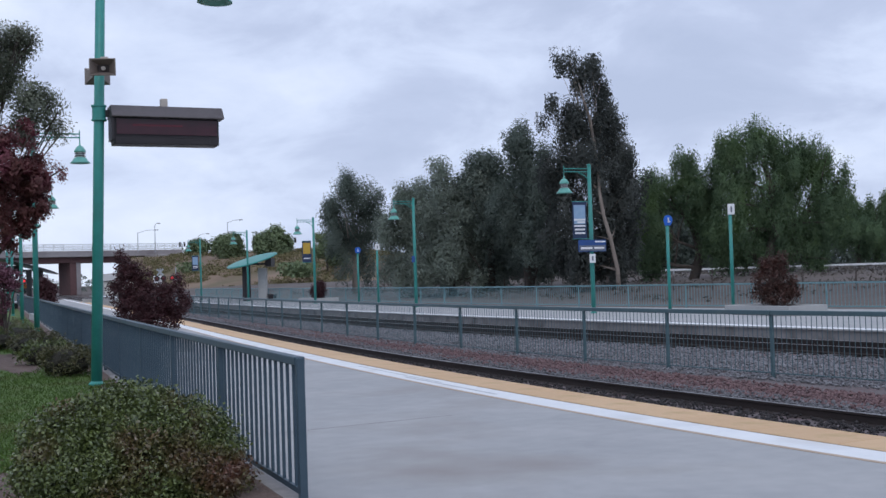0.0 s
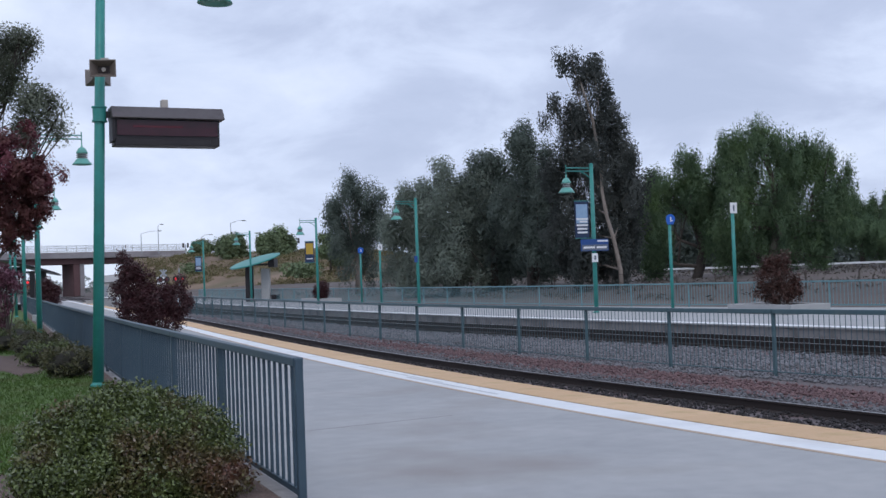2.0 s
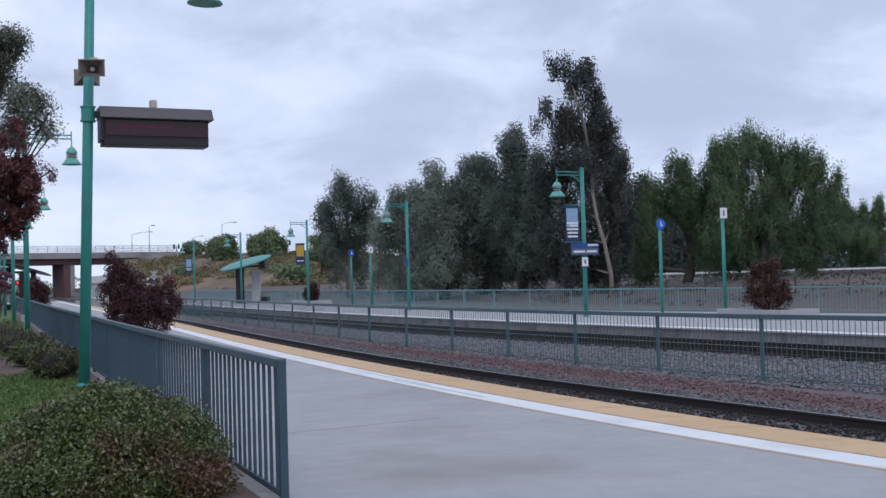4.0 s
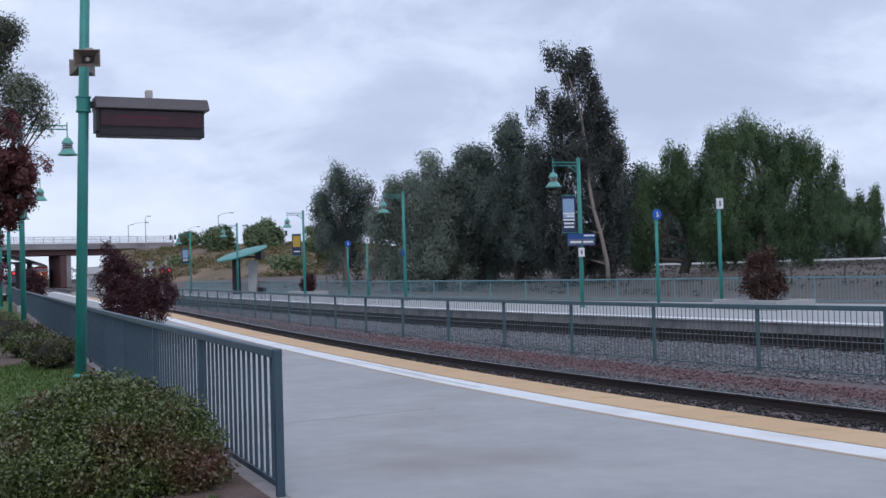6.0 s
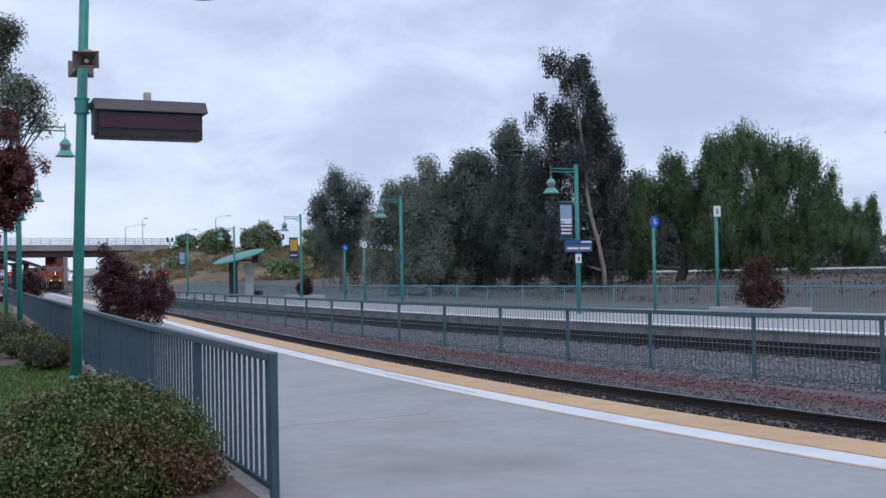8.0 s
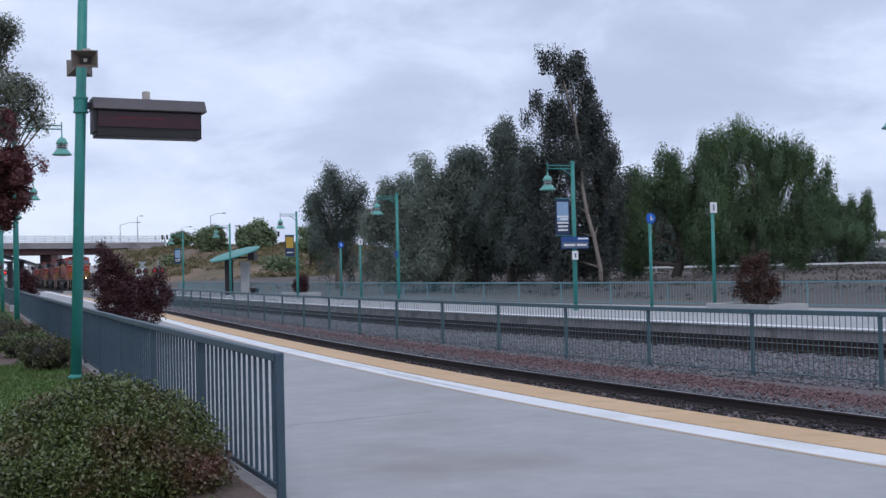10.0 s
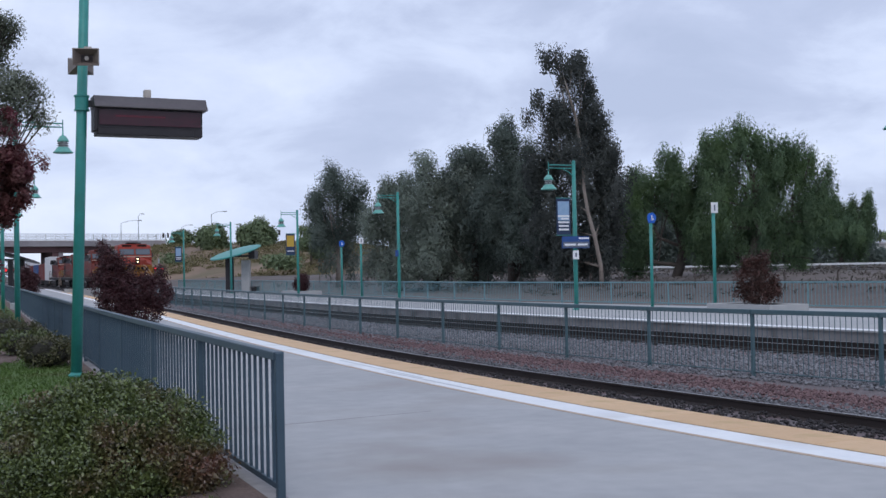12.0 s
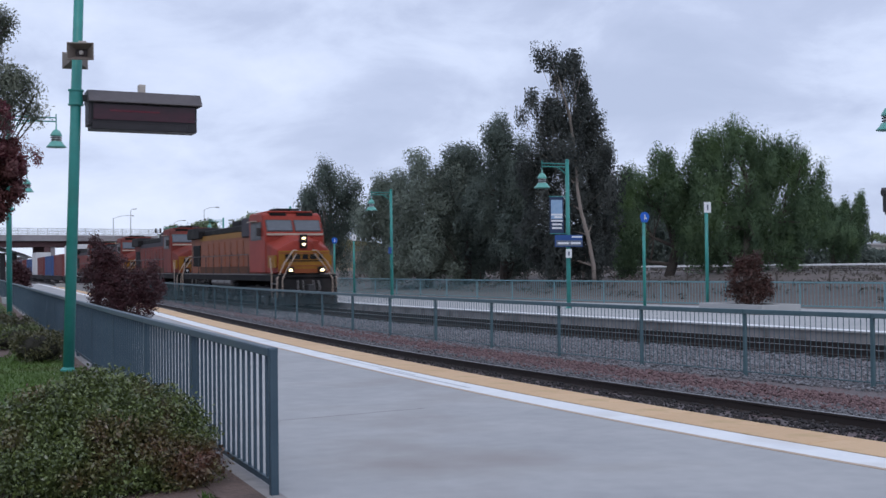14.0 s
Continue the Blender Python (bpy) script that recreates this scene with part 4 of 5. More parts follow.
def pole_plate_blue(m):
    t = thing("pole_plate", m, "small blue plate strapped to a lamp pole", "sign", "small plates on lamp poles")
    part("plate", boxes(((0, 0, 0), (0.18, 0.012, 0.34))), SIGN_BLUE, t, bevel=0.004)
    part("strap", boxes(((0, 0.05, 0.1), (0.2, 0.09, 0.03)), ((0, 0.05, -0.1), (0.2, 0.09, 0.03))), GALV, t)


pole_plate_blue(pose(23.36, 58.58, 2.55))

# ---- trees ----
def tree(b, d, z, lobes, trunk, count, size, mat, label, seed, bark=None, droop=0.0, aspect=0.4, spread=None, depth=0.9, group="", clumps=None):
    """Tapered trunk with limbs to every lobe of the crown; leaves hang in clumps with gaps between."""
    rng = np.random.default_rng(seed)
    t = thing("tree", facing(b, d, z), label, "tree", group)
    L = [(x, rng.normal(0, 0.25) * rx, h, rx, rx * depth, rz) for x, h, rx, rz in lobes]
    count, size, sp = int(count * 3.7), size * 0.60, spread or size * 0.75
    n = clumps or max(80, count // 34)
    puffs = []
    for q in L:
        c0, r0 = np.array(q[:3]), np.array(q[3:])
        puffs.append((*c0, *(r0 * 0.62)))
        for _ in range(12):
            d0 = rng.normal(0, 1, 3)
            d0 /= np.linalg.norm(d0)
            k = rng.uniform(0.18, 0.44)
            lift = np.array((rng.uniform(0.7, 1.25), 1.0, rng.uniform(0.9, 1.5) + 0.25 * droop))
            puffs.append((*(c0 + d0 * r0 * rng.uniform(0.75, 1.1) * (1.0 - k * 0.7)), *(r0 * k * lift)))
    cs = lobe_points(puffs, n, rng, 0.5)
    cs[:, 2] = np.maximum(cs[:, 2], 0.5)
    if droop >= 1.0:
        # hanging strands: short chains of small clumps below the outer foliage
        tops = cs[rng.random(len(cs)) < 0.42]
        drop = [tops - np.array((0, 0, 0.34 * k)) for k in range(1, 4)]
        cs = np.vstack([cs] + [q[rng.random(len(q)) < 0.85] for q in drop])
        cs[:, 2] = np.maximum(cs[:, 2], 0.9)
        sp = 0.15
    P = np.array(puffs)
    away = (cs[:, None, :] - P[None, :, :3]) / P[None, :, 3:]
    near = np.argmin(np.linalg.norm(away, axis=2), axis=1)
    out = away[np.arange(len(cs)), near]
    out = out / (np.linalg.norm(out, axis=1)[:, None] + 1e-6) + np.array((0, 0, 0.35))
    part("crown", leaves("crown", mat, cs, (sp, sp, sp * (1.0 + droop)), count, size, droop, rng, aspect, out), mat, t)
    bark = bark or BARK
    bm = bmesh.new()
    tube(bm, [Vector(q[:3]) for q in trunk], [q[3] for q in trunk], 10)
    part("trunk", bm, bark, t, smooth=True)
    for x, y, h, rx, ry, rz in L:
        k = min(range(len(trunk)), key=lambda i: abs(trunk[i][2] - h * 0.62))
        q = trunk[k]
        bm = bmesh.new()
        mid = ((q[0] + x) / 2, y / 2, (q[2] + h) / 2 - 0.1 * abs(x - q[0]))
        tube(bm, [q[:3], mid, (x, y, h)], [q[3] * 0.5, q[3] * 0.33, q[3] * 0.12], 7)
        for j in range(5):
            e = cs[np.argmin(np.linalg.norm(cs - (np.array((x, y, h)) + rng.normal(0, 1, 3) * (rx, ry, rz)), axis=1))]
            tube(bm, [mid, (np.array(mid) + e) / 2 + rng.normal(0, 0.1, 3), e], [q[3] * 0.22, q[3] * 0.14, 0.02], 5)
        part("limb", bm, bark, t)
    return t


EUC = "tall grey-green eucalyptus tree behind the station"
DARKT = "dense dark green tree behind the far platform"
PEP = "drooping green pepper tree with hanging foliage"
tree(-0.0741, 110, 0, [(0.0, 9.4, 2.2, 2.0), (-1.46, 6.99, 1.8, 2.5), (1.25, 6.39, 2.0, 3.0), (-0.16, 3.56, 2.8, 2.5), (2.4, 8.9, 0.6, 0.7)], [(0, 0, 0, 0.32), (0.1, 0, 3, 0.26), (0, 0, 6, 0.18), (0, 0, 9, 0.07)], 10500, 0.38, LEAF_DARK, EUC, 41, BARK_PALE, 0.5, 0.35, spread=0.30, clumps=420)
# The next two crowns use the leaf colour that is paled for haze.
tree(-0.0233, 92, 0, [(0.0, 7.8, 1.8, 1.4), (-1.01, 5.54, 2.0, 2.6), (0.9, 4.6, 2.6, 2.9), (-0.5, 2.0, 2.9, 2.0)], [(0, 0, 0, 0.3), (0, 0, 3, 0.24), (0, 0, 6, 0.12)], 12000, 0.36, LEAF_HAZY, "grey-green tree behind the far platform, leaves paled for haze", 42, None, 0.3)
tree(0.0076, 88, 0, [(-0.42, 8.1, 2.0, 1.6), (0.3, 5.6, 2.8, 3.1), (-0.42, 2.3, 3.2, 2.2), (1.6, 7.8, 1.5, 1.5)], [(0, 0, 0, 0.32), (0, 0, 3, 0.25), (0, 0, 6, 0.12)], 13000, 0.36, LEAF_HAZY, "grey-green tree behind the far platform, leaves paled for haze", 43, None, 0.3)
tree(0.0409, 88, 0, [(-0.33, 9.2, 1.9, 1.8), (-0.84, 6.44, 2.5, 2.6), (0.9, 7.4, 2.0, 2.3), (0.42, 3.3, 3.2, 3.2)], [(0, 0, 0, 0.32), (0, 0, 3, 0.25), (0, 0, 7, 0.12)], 14000, 0.36, LEAF_DARK, DARKT, 44, None, 0.3)
tree(0.0717, 84, 0, [(-0.4, 11.1, 1.15, 1.4), (0.4, 9.0, 1.9, 2.1), (1.3, 6.9, 2.1, 2.5), (-0.2, 5.73, 2.4, 2.8), (0.9, 2.9, 3.2, 2.6)], [(0, 0, 0, 0.34), (0, 0, 4, 0.27), (-0.1, 0, 8, 0.16), (-0.3, 0, 11, 0.06)], 14000, 0.34, LEAF_DARK, EUC, 45, None, 0.5, spread=0.27, clumps=620)
tree(0.1335, 75, 0, [(-1.85, 14.75, 0.7, 0.75), (-0.60, 14.1, 1.0, 1.1), (-0.05, 12.8, 0.85, 1.3), (0.7, 10.5, 1.1, 1.5), (-3.0, 11.6, 0.7, 0.85), (-1.4, 11.2, 1.05, 1.15), (0.75, 11.1, 0.75, 1.5), (-0.53, 9.08, 2.2, 1.8), (1.07, 8.0, 1.5, 1.9), (-2.3, 7.6, 1.8, 1.9), (-2.6, 5.2, 1.6, 2.0), (-1.4, 10.4, 1.4, 1.5), (0.5, 10.2, 1.2, 1.6), (-0.18, 5.86, 2.4, 2.5), (-1.7, 3.0, 2.3, 2.4), (1.7, 4.2, 1.3, 2.4), (2.1, 6.6, 1.0, 1.6), (0.4, 2.2, 1.8, 1.8)],
     [(0.72, -2.2, 0, 0.15), (0.66, -2.3, 1.6, 0.135), (0.30, -2.4, 3.5, 0.12), (-0.10, -2.4, 5.0, 0.11), (-0.28, -2.3, 6.4, 0.10), (-0.25, -1.8, 8.0, 0.085), (-0.5, -0.8, 11, 0.09), (-1.2, 0, 14, 0.04)], 24000, 0.34, LEAF_EUC, "tall ragged eucalyptus tree with a pale crooked trunk", 46, BARK_PALE, 0.7, 0.36, spread=0.24, clumps=700)
tree(0.2000, 80, 0.4, [(0.38, 8.2, 1.1, 1.0), (-0.95, 6.73, 1.7, 1.4), (-1.9, 4.3, 1.5, 2.3), (0.9, 6.2, 1.3, 1.6), (-2.0, 2.2, 1.2, 1.4), (2.0, 5.6, 1.0, 1.6)], [(0.7, 0, 0, 0.36), (1.1, 0, 1.2, 0.33), (1.35, 0, 2.4, 0.28), (0.9, 0, 3.9, 0.22), (0.1, 0, 5.2, 0.14)], 16000, 0.34, LEAF_PEPPER, PEP, 47, None, 1.2, 0.3, depth=0.8)
tree(0.2784, 78, 0.4, [(-0.93, 9.4, 1.75, 1.35), (-2.96, 8.2, 1.5, 1.5), (1.3, 8.5, 1.7, 1.25), (3.15, 7.8, 1.2, 1.6), (-0.74, 6.4, 3.2, 2.5), (-2.59, 4.3, 1.5, 2.3), (1.11, 3.9, 2.6, 2.2), (3.33, 4.97, 1.2, 2.3), (-3.71, 3.3, 1.1, 1.6), (0.2, 2.6, 1.6, 1.4), (2.6, 2.6, 1.4, 1.4), (-2.0, 2.4, 1.3, 1.2), (4.4, 6.2, 0.9, 1.5)],
     [(-0.3, 0, 0, 0.5), (-0.2, 0, 1.5, 0.42), (0.1, 0, 3.5, 0.33), (0, 0, 6.0, 0.2), (-0.4, 0, 8.5, 0.1)], 38000, 0.34, LEAF_PEPPER, "large spreading pepper tree with hanging green foliage", 48, None, 1.3, 0.28, spread=0.24)
tree(0.3544, 115, 0.6, [(-1.37, 6.3, 1.2, 2.0), (0.5, 5.6, 1.2, 2.0), (1.9, 5.4, 1.1, 2.4), (-0.55, 3.6, 2.4, 1.8), (-3.2, 4.6, 1.6, 2.0), (1.6, 3.2, 1.3, 1.6)], [(-0.5, 0, 0, 0.3), (-0.4, 0, 2.5, 0.24), (0.2, 0, 4.6, 0.14)], 15000, 0.40, LEAF_PEPPER, "feathery green tree by the road", 49, None, 1.0, 0.3)
tree(-0.1430, 240, 4.5, [(0.0, 5.2, 3.0, 2.7), (1.9, 3.6, 2.0, 2.2), (-1.7, 4.2, 2.0, 2.1)], [(0, 0, -0.5, 0.35), (0, 0, 2.5, 0.28), (0, 0, 4.5, 0.1)], 7000, 0.8, LEAF_GREEN, "rounded bright green tree on the embankment", 50, None, 0, 0.55, group="trees by the road")
tree(-0.1815, 250, 4.5, [(0.0, 4.0, 3.2, 2.6), (1.3, 5.0, 2.0, 1.9), (2.2, 2.7, 1.7, 1.6)], [(0, 0, -0.5, 0.35), (0, 0, 2.5, 0.28), (0, 0, 4.5, 0.1)], 7000, 0.8, LEAF_GREEN, "rounded bright green tree on the embankment", 51, None, 0, 0.55, group="trees by the road")
tree(-0.2052, 270, 6.5, [(0.26, 2.7, 2.2, 1.5), (-0.9, 1.92, 2.0, 1.2)], [(0, 0, -0.5, 0.25), (0, 0, 2, 0.1)], 3500, 0.8, LEAF_GREEN, "small green tree at the end of the overpass", 52, None, 0, 0.55, group="trees by the road")
tree(-0.0969, 200, 4.0, [(0.19, 2.63, 1.8, 1.9), (1.9, 1.15, 2.0, 1.6)], [(0, 0, -1.5, 0.25), (0, 0, 2, 0.1)], 3500, 0.6, LEAF_GREEN, "small green tree on the embankment", 53, None, 0, 0.55, group="trees by the road")
tree(-0.4010, 26, 0, [(1.2, 4.55, 0.75, 0.75), (0.75, 3.6, 0.8, 0.9), (1.62, 4.15, 0.48, 0.68), (1.35, 3.5, 0.5, 0.6), (0.0, 4.44, 0.86, 1.1), (0.98, 2.9, 0.36, 0.36), (-0.7, 4.2, 0.9, 1.1)], [(-0.3, 0, 0, 0.10), (-0.2, 0, 1.4, 0.085), (0.1, 0, 2.8, 0.06), (0.3, 0, 4.3, 0.02)], 15000, 0.125, LEAF_CRAPE, "dark red crape myrtle tree with pinkish blossom tufts", 54, None, 0, 0.5, spread=0.07, clumps=900)
tree(-0.3914, 31, 0, [(0.88, 7.9, 0.7, 0.6), (1.84, 6.45, 0.52, 0.5), (0.74, 7.0, 0.78, 0.85), (2.12, 5.85, 0.28, 0.3), (1.4, 8.25, 0.24, 0.24), (0.0, 7.4, 0.9, 1.3), (1.1, 6.1, 0.5, 0.5)], [(-0.4, 0, 0, 0.14), (-0.3, 0, 2.5, 0.12), (0.1, 0, 4.8, 0.09), (0.6, 0, 7.0, 0.03)], 8500, 0.14, LEAF_GREY, "grey-green tree with loose airy leaf clusters", 55, None, 0.2, 0.45, spread=0.15, clumps=230)


# ---- distance: road furniture, buildings, scrub ----
def road_lamp(m, h, arm):
    t = thing("road_lamp", m, "slim grey street light on the overpass road", "street lamp", "street lights on the overpass")
    part("pole", tubes((((0, 0, 0), (0, 0, h)), [0.12, 0.07])), GALV, t)
    part("arm", tubes((((0, 0, h - 0.1), (arm * 0.5, 0, h + 0.45), (arm, 0, h + 0.5)), 0.05), n=6), GALV, t)
    part("lamp_head", boxes(((arm + 0.35, 0, h + 0.48), (0.8, 0.3, 0.16))), DARK_STEEL, t, bevel=0.03)


for b, d, z, h, arm in ((-0.2557, 276, 9.0, 4.6, 4.0), (-0.2412, 280, 9.0, 6.3, 0.6), (-0.180, 262, 8.0, 6.6, 2.6), (-0.205, 290, 7.9, 5.0, 2.0)):
    road_lamp(facing(b, d, z), h, arm)


def traffic_signal(b, d, z):
    t = thing("traffic_signal", facing(b, d, z), "dark traffic signal heads on a pole by the overpass", "traffic light", "traffic signals")
    part("pole", tubes((((0, 0, 0), (0, 0, 2.6)), 0.1)), GALV, t)
    for x in (-0.55, 0.55):
        part("signal_head", boxes(((x, 0, 2.4), (0.42, 0.3, 1.1))), DARK_STEEL, t, bevel=0.03)
    part("cross_arm", boxes(((0, 0, 2.0), (1.2, 0.08, 0.08))), GALV, t)


traffic_signal(-0.2185, 285, 8.4)
traffic_signal(-0.1715, 262, 8.0)
traffic_signal(-0.1255, 255, 7.6)


def crossing_signal(m, lit, label, case=False, cross=True):
    """Level crossing signal: mast, crossbuck, two hooded lamps on black discs."""
    t = thing("crossing_signal", m, label, "crossing signal", "level crossing signals")
    part("mast", tubes((((0, 0, 0), (0, 0, 3.9)), 0.07)), GALV, t)
    for a in (45, -45) if cross else ():
        part("crossbuck_board", boxes(((0, -0.1, 0), (1.15, 0.03, 0.2))), GALV, t).matrix_local = pose(0, 0, 3.4, 0, a, 0)
    part("lamp_bar", boxes(((0, -0.08, 2.6), (1.2, 0.08, 0.08))), DARK_STEEL, t)
    for i, x in enumerate((-0.42, 0.42)):
        disc = part("lamp_disc", lathe(((0.36, -0.02), (0.36, 0.02)), 20), DARK_STEEL, t, "black round backing disc")
        disc.matrix_local = pose(x, -0.14, 2.6, 90, 0, 0)
        part("lens", lathe(((0.17, -0.03), (0.17, 0.05), (0.10, 0.09)), 16), RED_LAMP if i in lit else RED_DIM, disc, "red signal lens")
    part("base_box", boxes(((0, 0, 0.3), (0.5, 0.4, 0.6))), GALV, t, bevel=0.02)
    if case:
        part("sign_plate", boxes(((-0.35, -0.05, 2.45), (1.1, 0.04, 1.0)), ((-0.1, -0.05, 1.55), (0.7, 0.04, 0.55))), SIGN_WHITE, t, "white sign plate", bevel=0.02)


crossing_signal(facing(-0.2245, 150, -0.3), (0, 1), "railway crossing signal with two red lamps", cross=False)
crossing_signal(facing(-0.2375, 152, -0.3), (), "railway crossing signal with dark lamps and pale crossbuck", True)
crossing_signal(facing(-0.349, 150, -0.1), (0, 1), "railway crossing signal with lit red lamps")


def white_building():
    t = thing("building", facing(-0.2815, 205, -0.3), "low off-white building with a grey pitched roof beyond the crossing", "building")
    part("wall", boxes(((0, 3, 1.3), (5.6, 6, 2.6))), WHITE_WALL, t)
    bm = bmesh.new()
    pts = [(-3.2, -0.4, 2.5), (3.2, -0.4, 2.9), (3.2, 3, 4.2), (-3.2, 3, 3.8), (3.2, 6.4, 2.9), (-3.2, 6.4, 2.5)]
    vs = [bm.verts.new(q) for q in pts]
    for f in ((0, 1, 2, 3), (3, 2, 4, 5), (0, 3, 5), (1, 4, 2), (0, 5, 4, 1)):
        bm.faces.new([vs[i] for i in f])
    part("roof", bm, ROOF_GREY, t)
    part("door", boxes(((-1.2, -0.03, 1.0), (0.95, 0.06, 2.0))), GALV, t)
    part("window", boxes(((1.1, -0.03, 1.5), (1.2, 0.05, 0.9))), DARK_STEEL, t)


white_building()


def low_wall(b, d, w, h, mat, label):
    t = thing("barrier", facing(b, d, GROUND_Z), label, "barrier", "low barriers by the crossing")
    part("panel", boxes(((0, 0, h / 2), (w, 0.3, h))), mat, t, bevel=0.03)
    part("coping", boxes(((0, 0, h + 0.06), (w + 0.1, 0.4, 0.12))), CONCRETE_FAR, t, bevel=0.02)


low_wall(-0.288, 118, 3.6, 0.8, CONCRETE_FAR, "low grey concrete wall by the crossing")
low_wall(-0.268, 112, 3.0, 0.7, CONCRETE_FAR, "low pale concrete wall by the crossing")
strip("crossing_road", lambda y: 7.5, lambda y: 60.0, -0.3, ASPHALT, 0.1, 150, 158, label="asphalt road over the level crossing")


def guard_rail():
    a, b = spot(0.165, 104, 1.15), spot(0.47, 92, 1.15)
    d = b - a
    t = thing("guard_rail", pose(a.x, a.y, 1.15, 0, 0, math.degrees(math.atan2(d.y, d.x))), "long white roadside guard rail behind the trees", "guard rail")
    part("beam", boxes(((d.length / 2, 0, 0.28), (d.length, 0.08, 0.16))), SIGN_WHITE, t, bevel=0.02)
    for i in range(int(d.length / 3) + 1):
        part("post", boxes(((i * 3.0, 0.1, 0.15), (0.12, 0.12, 0.5))), GALV, t)


guard_rail()
strip("back_road", lambda y: 62.0, lambda y: 72.0, 1.2, ASPHALT, 0.05, -40, 160, label="asphalt road behind the trees")


def warehouse(b, d, w, h, label):
    t = thing("warehouse", facing(b, d, 0), label, "building", "far low buildings")
    part("wall", boxes(((0, 6, h / 2), (w, 12, h))), WHITE_WALL, t)
    part("roof", boxes(((0, 6, h + 0.2), (w + 0.8, 12.8, 0.4))), ROOF_GREY, t, bevel=0.03)
    for k in range(5):
        part("window", boxes((((k - 2) * w / 5.5, -0.04, h * 0.55), (w / 9, 0.06, h * 0.28))), DARK_STEEL, t)


warehouse(0.44, 210, 24, 4.4, "far low pale building with a grey roof")


def palm(b, d, z, h):
    rng = np.random.default_rng(int(d * 10) + int(b * 1000) % 97)
    t = thing("palm_tree", facing(b, d, z), "small distant fan palm with a bare trunk", "palm tree", "distant palms")
    part("trunk", tubes((((0, 0, 0), (0.1, 0, h)), [0.3, 0.2])), BARK, t)
    cs = np.array([(0.1 + math.cos(a) * 0.9, math.sin(a) * 0.9, h + 0.4 + 0.5 * math.sin(3 * a)) for a in np.linspace(0, 6.28, 14)])
    part("crown", leaves("crown", LEAF_GREEN, cs, 0.4, 380, 1.1, 0.3, rng, 0.16), LEAF_GREEN, t)


for b, d, z, h in ((-0.1025, 260, 4, 6.2), (-0.135, 265, 6, 4.2), (0.383, 260, 0.5, 6.0), (0.394, 255, 0.0, 6.0)):
    palm(b, d, z, h)


def build_woods():
    """Dark line of far trees and hedges behind the back road."""
    rng = np.random.default_rng(91)
    cs = []
    for b in np.arange(-0.03, 0.5, 0.0016):
        top = 4.0 + 3.2 * math.exp(-((b - 0.19) / 0.05) ** 2) + 1.3 * noise.noise((b * 22, 0, 5)) + 0.7 * noise.noise((b * 90, 3, 5))
        if b > 0.378:
            top *= 0.35
        for _ in range(5 + int(14 * math.exp(-((b - 0.195) / 0.03) ** 2))):
            p = spot(b, rng.uniform(132, 140))
            cs.append((p.x, p.y, 1.2 + max(0.1, rng.uniform(0, top))))
    for b in np.arange(-0.40, -0.255, 0.0012):
        # low scrub and trees far beyond the overpass
        for _ in range(3):
            p = spot(b, rng.uniform(430, 450))
            cs.append((p.x, p.y, max(0.2, rng.uniform(0, 4.5 + 2.5 * noise.noise((b * 60, 8, 2))))))
    me = leaves("far_woods", LEAF_DARK, cs, (0.5, 0.5, 0.35), 50000, 0.55, rng=rng, aspect=0.5)
    tagged(new("far_woods", me), "dark line of far trees and hedges", kind="stuff")


build_woods()


def surface_height(ob, x, y):
    hit, loc, nor, idx = ob.ray_cast(Vector((x, y, 60)), Vector((0, 0, -1)))
    return loc.z if hit else None


def build_scrub():
    """Dry bushes scattered on the embankment and along the bank."""
    rng = np.random.default_rng(77)
    bpy.context.view_layer.update()
    ob = bpy.data.objects["embankment"]
    cs, tops = [], []
    while len(cs) < 2400:
        p = spot(rng.uniform(-0.262, 0.03), rng.uniform(150, 285))
        z = surface_height(ob, p.x, p.y)
        if z is not None and z > 0.2 and noise.noise((p.x * 0.05, p.y * 0.05, 9)) > -0.15:
            cs.append((p.x, p.y, z + 0.25))
    me = leaves("embankment_scrub", SCRUB, cs, (0.5, 0.5, 0.25), 60000, 0.36, rng=rng, aspect=0.5)
    tagged(new("embankment_scrub", me), "dry yellow-green scrub on the embankment", kind="stuff")
    cs = [tuple(spot(b, d, z)) for b, d, z in ((-0.122, 190, 3.4), (-0.118, 188, 3.0), (-0.128, 192, 3.3), (-0.114, 190, 3.0), (-0.21, 230, 4.5), (-0.215, 232, 4.6))]
    me = leaves("green_scrub", LEAF_GREEN, cs, (1.1, 1.1, 0.6), 3000, 0.5, rng=rng, aspect=0.5)
    tagged(new("green_scrub", me), "yellow-green bush on the embankment", kind="stuff")
    bank = bpy.data.objects["dirt_bank"]
    cs = []
    for _ in range(700):
        x, y = rng.uniform(32.5, 70), rng.uniform(5, 125)
        z = surface_height(bank, x, y)
        if z is not None:
            cs.append((x, y, z + 0.05))
    me = leaves("bank_weeds", material("dark_dry_weeds", (0.070, 0.060, 0.052), (0.130, 0.112, 0.092), 0.9, island=0.7), cs, (0.5, 0.5, 0.10), 16000, 0.28, rng=rng, aspect=0.3)
    tagged(new("bank_weeds", me), "dark dry weeds on the bank", kind="stuff")


build_scrub()


def wire_fence():
    """Old chain-link fence behind the far platform."""
    t = thing("wire_fence", pose(0, 0, 0), "old wire fence with thin posts under the trees", "fence", kind="structure")
    pm = finish(boxes(((0, 0, 0.6), (0.06, 0.06, 1.2))), "post", BARK)
    for i in range(34):
        part("post", pm, BARK, t).location = (38.2, 6 + i * 3.6, 0)
    for z in (0.35, 0.8, 1.3):
        part("wire", boxes(((38.2, 66, z), (0.015, 122, 0.015))), DARK_STEEL, t)


wire_fence()


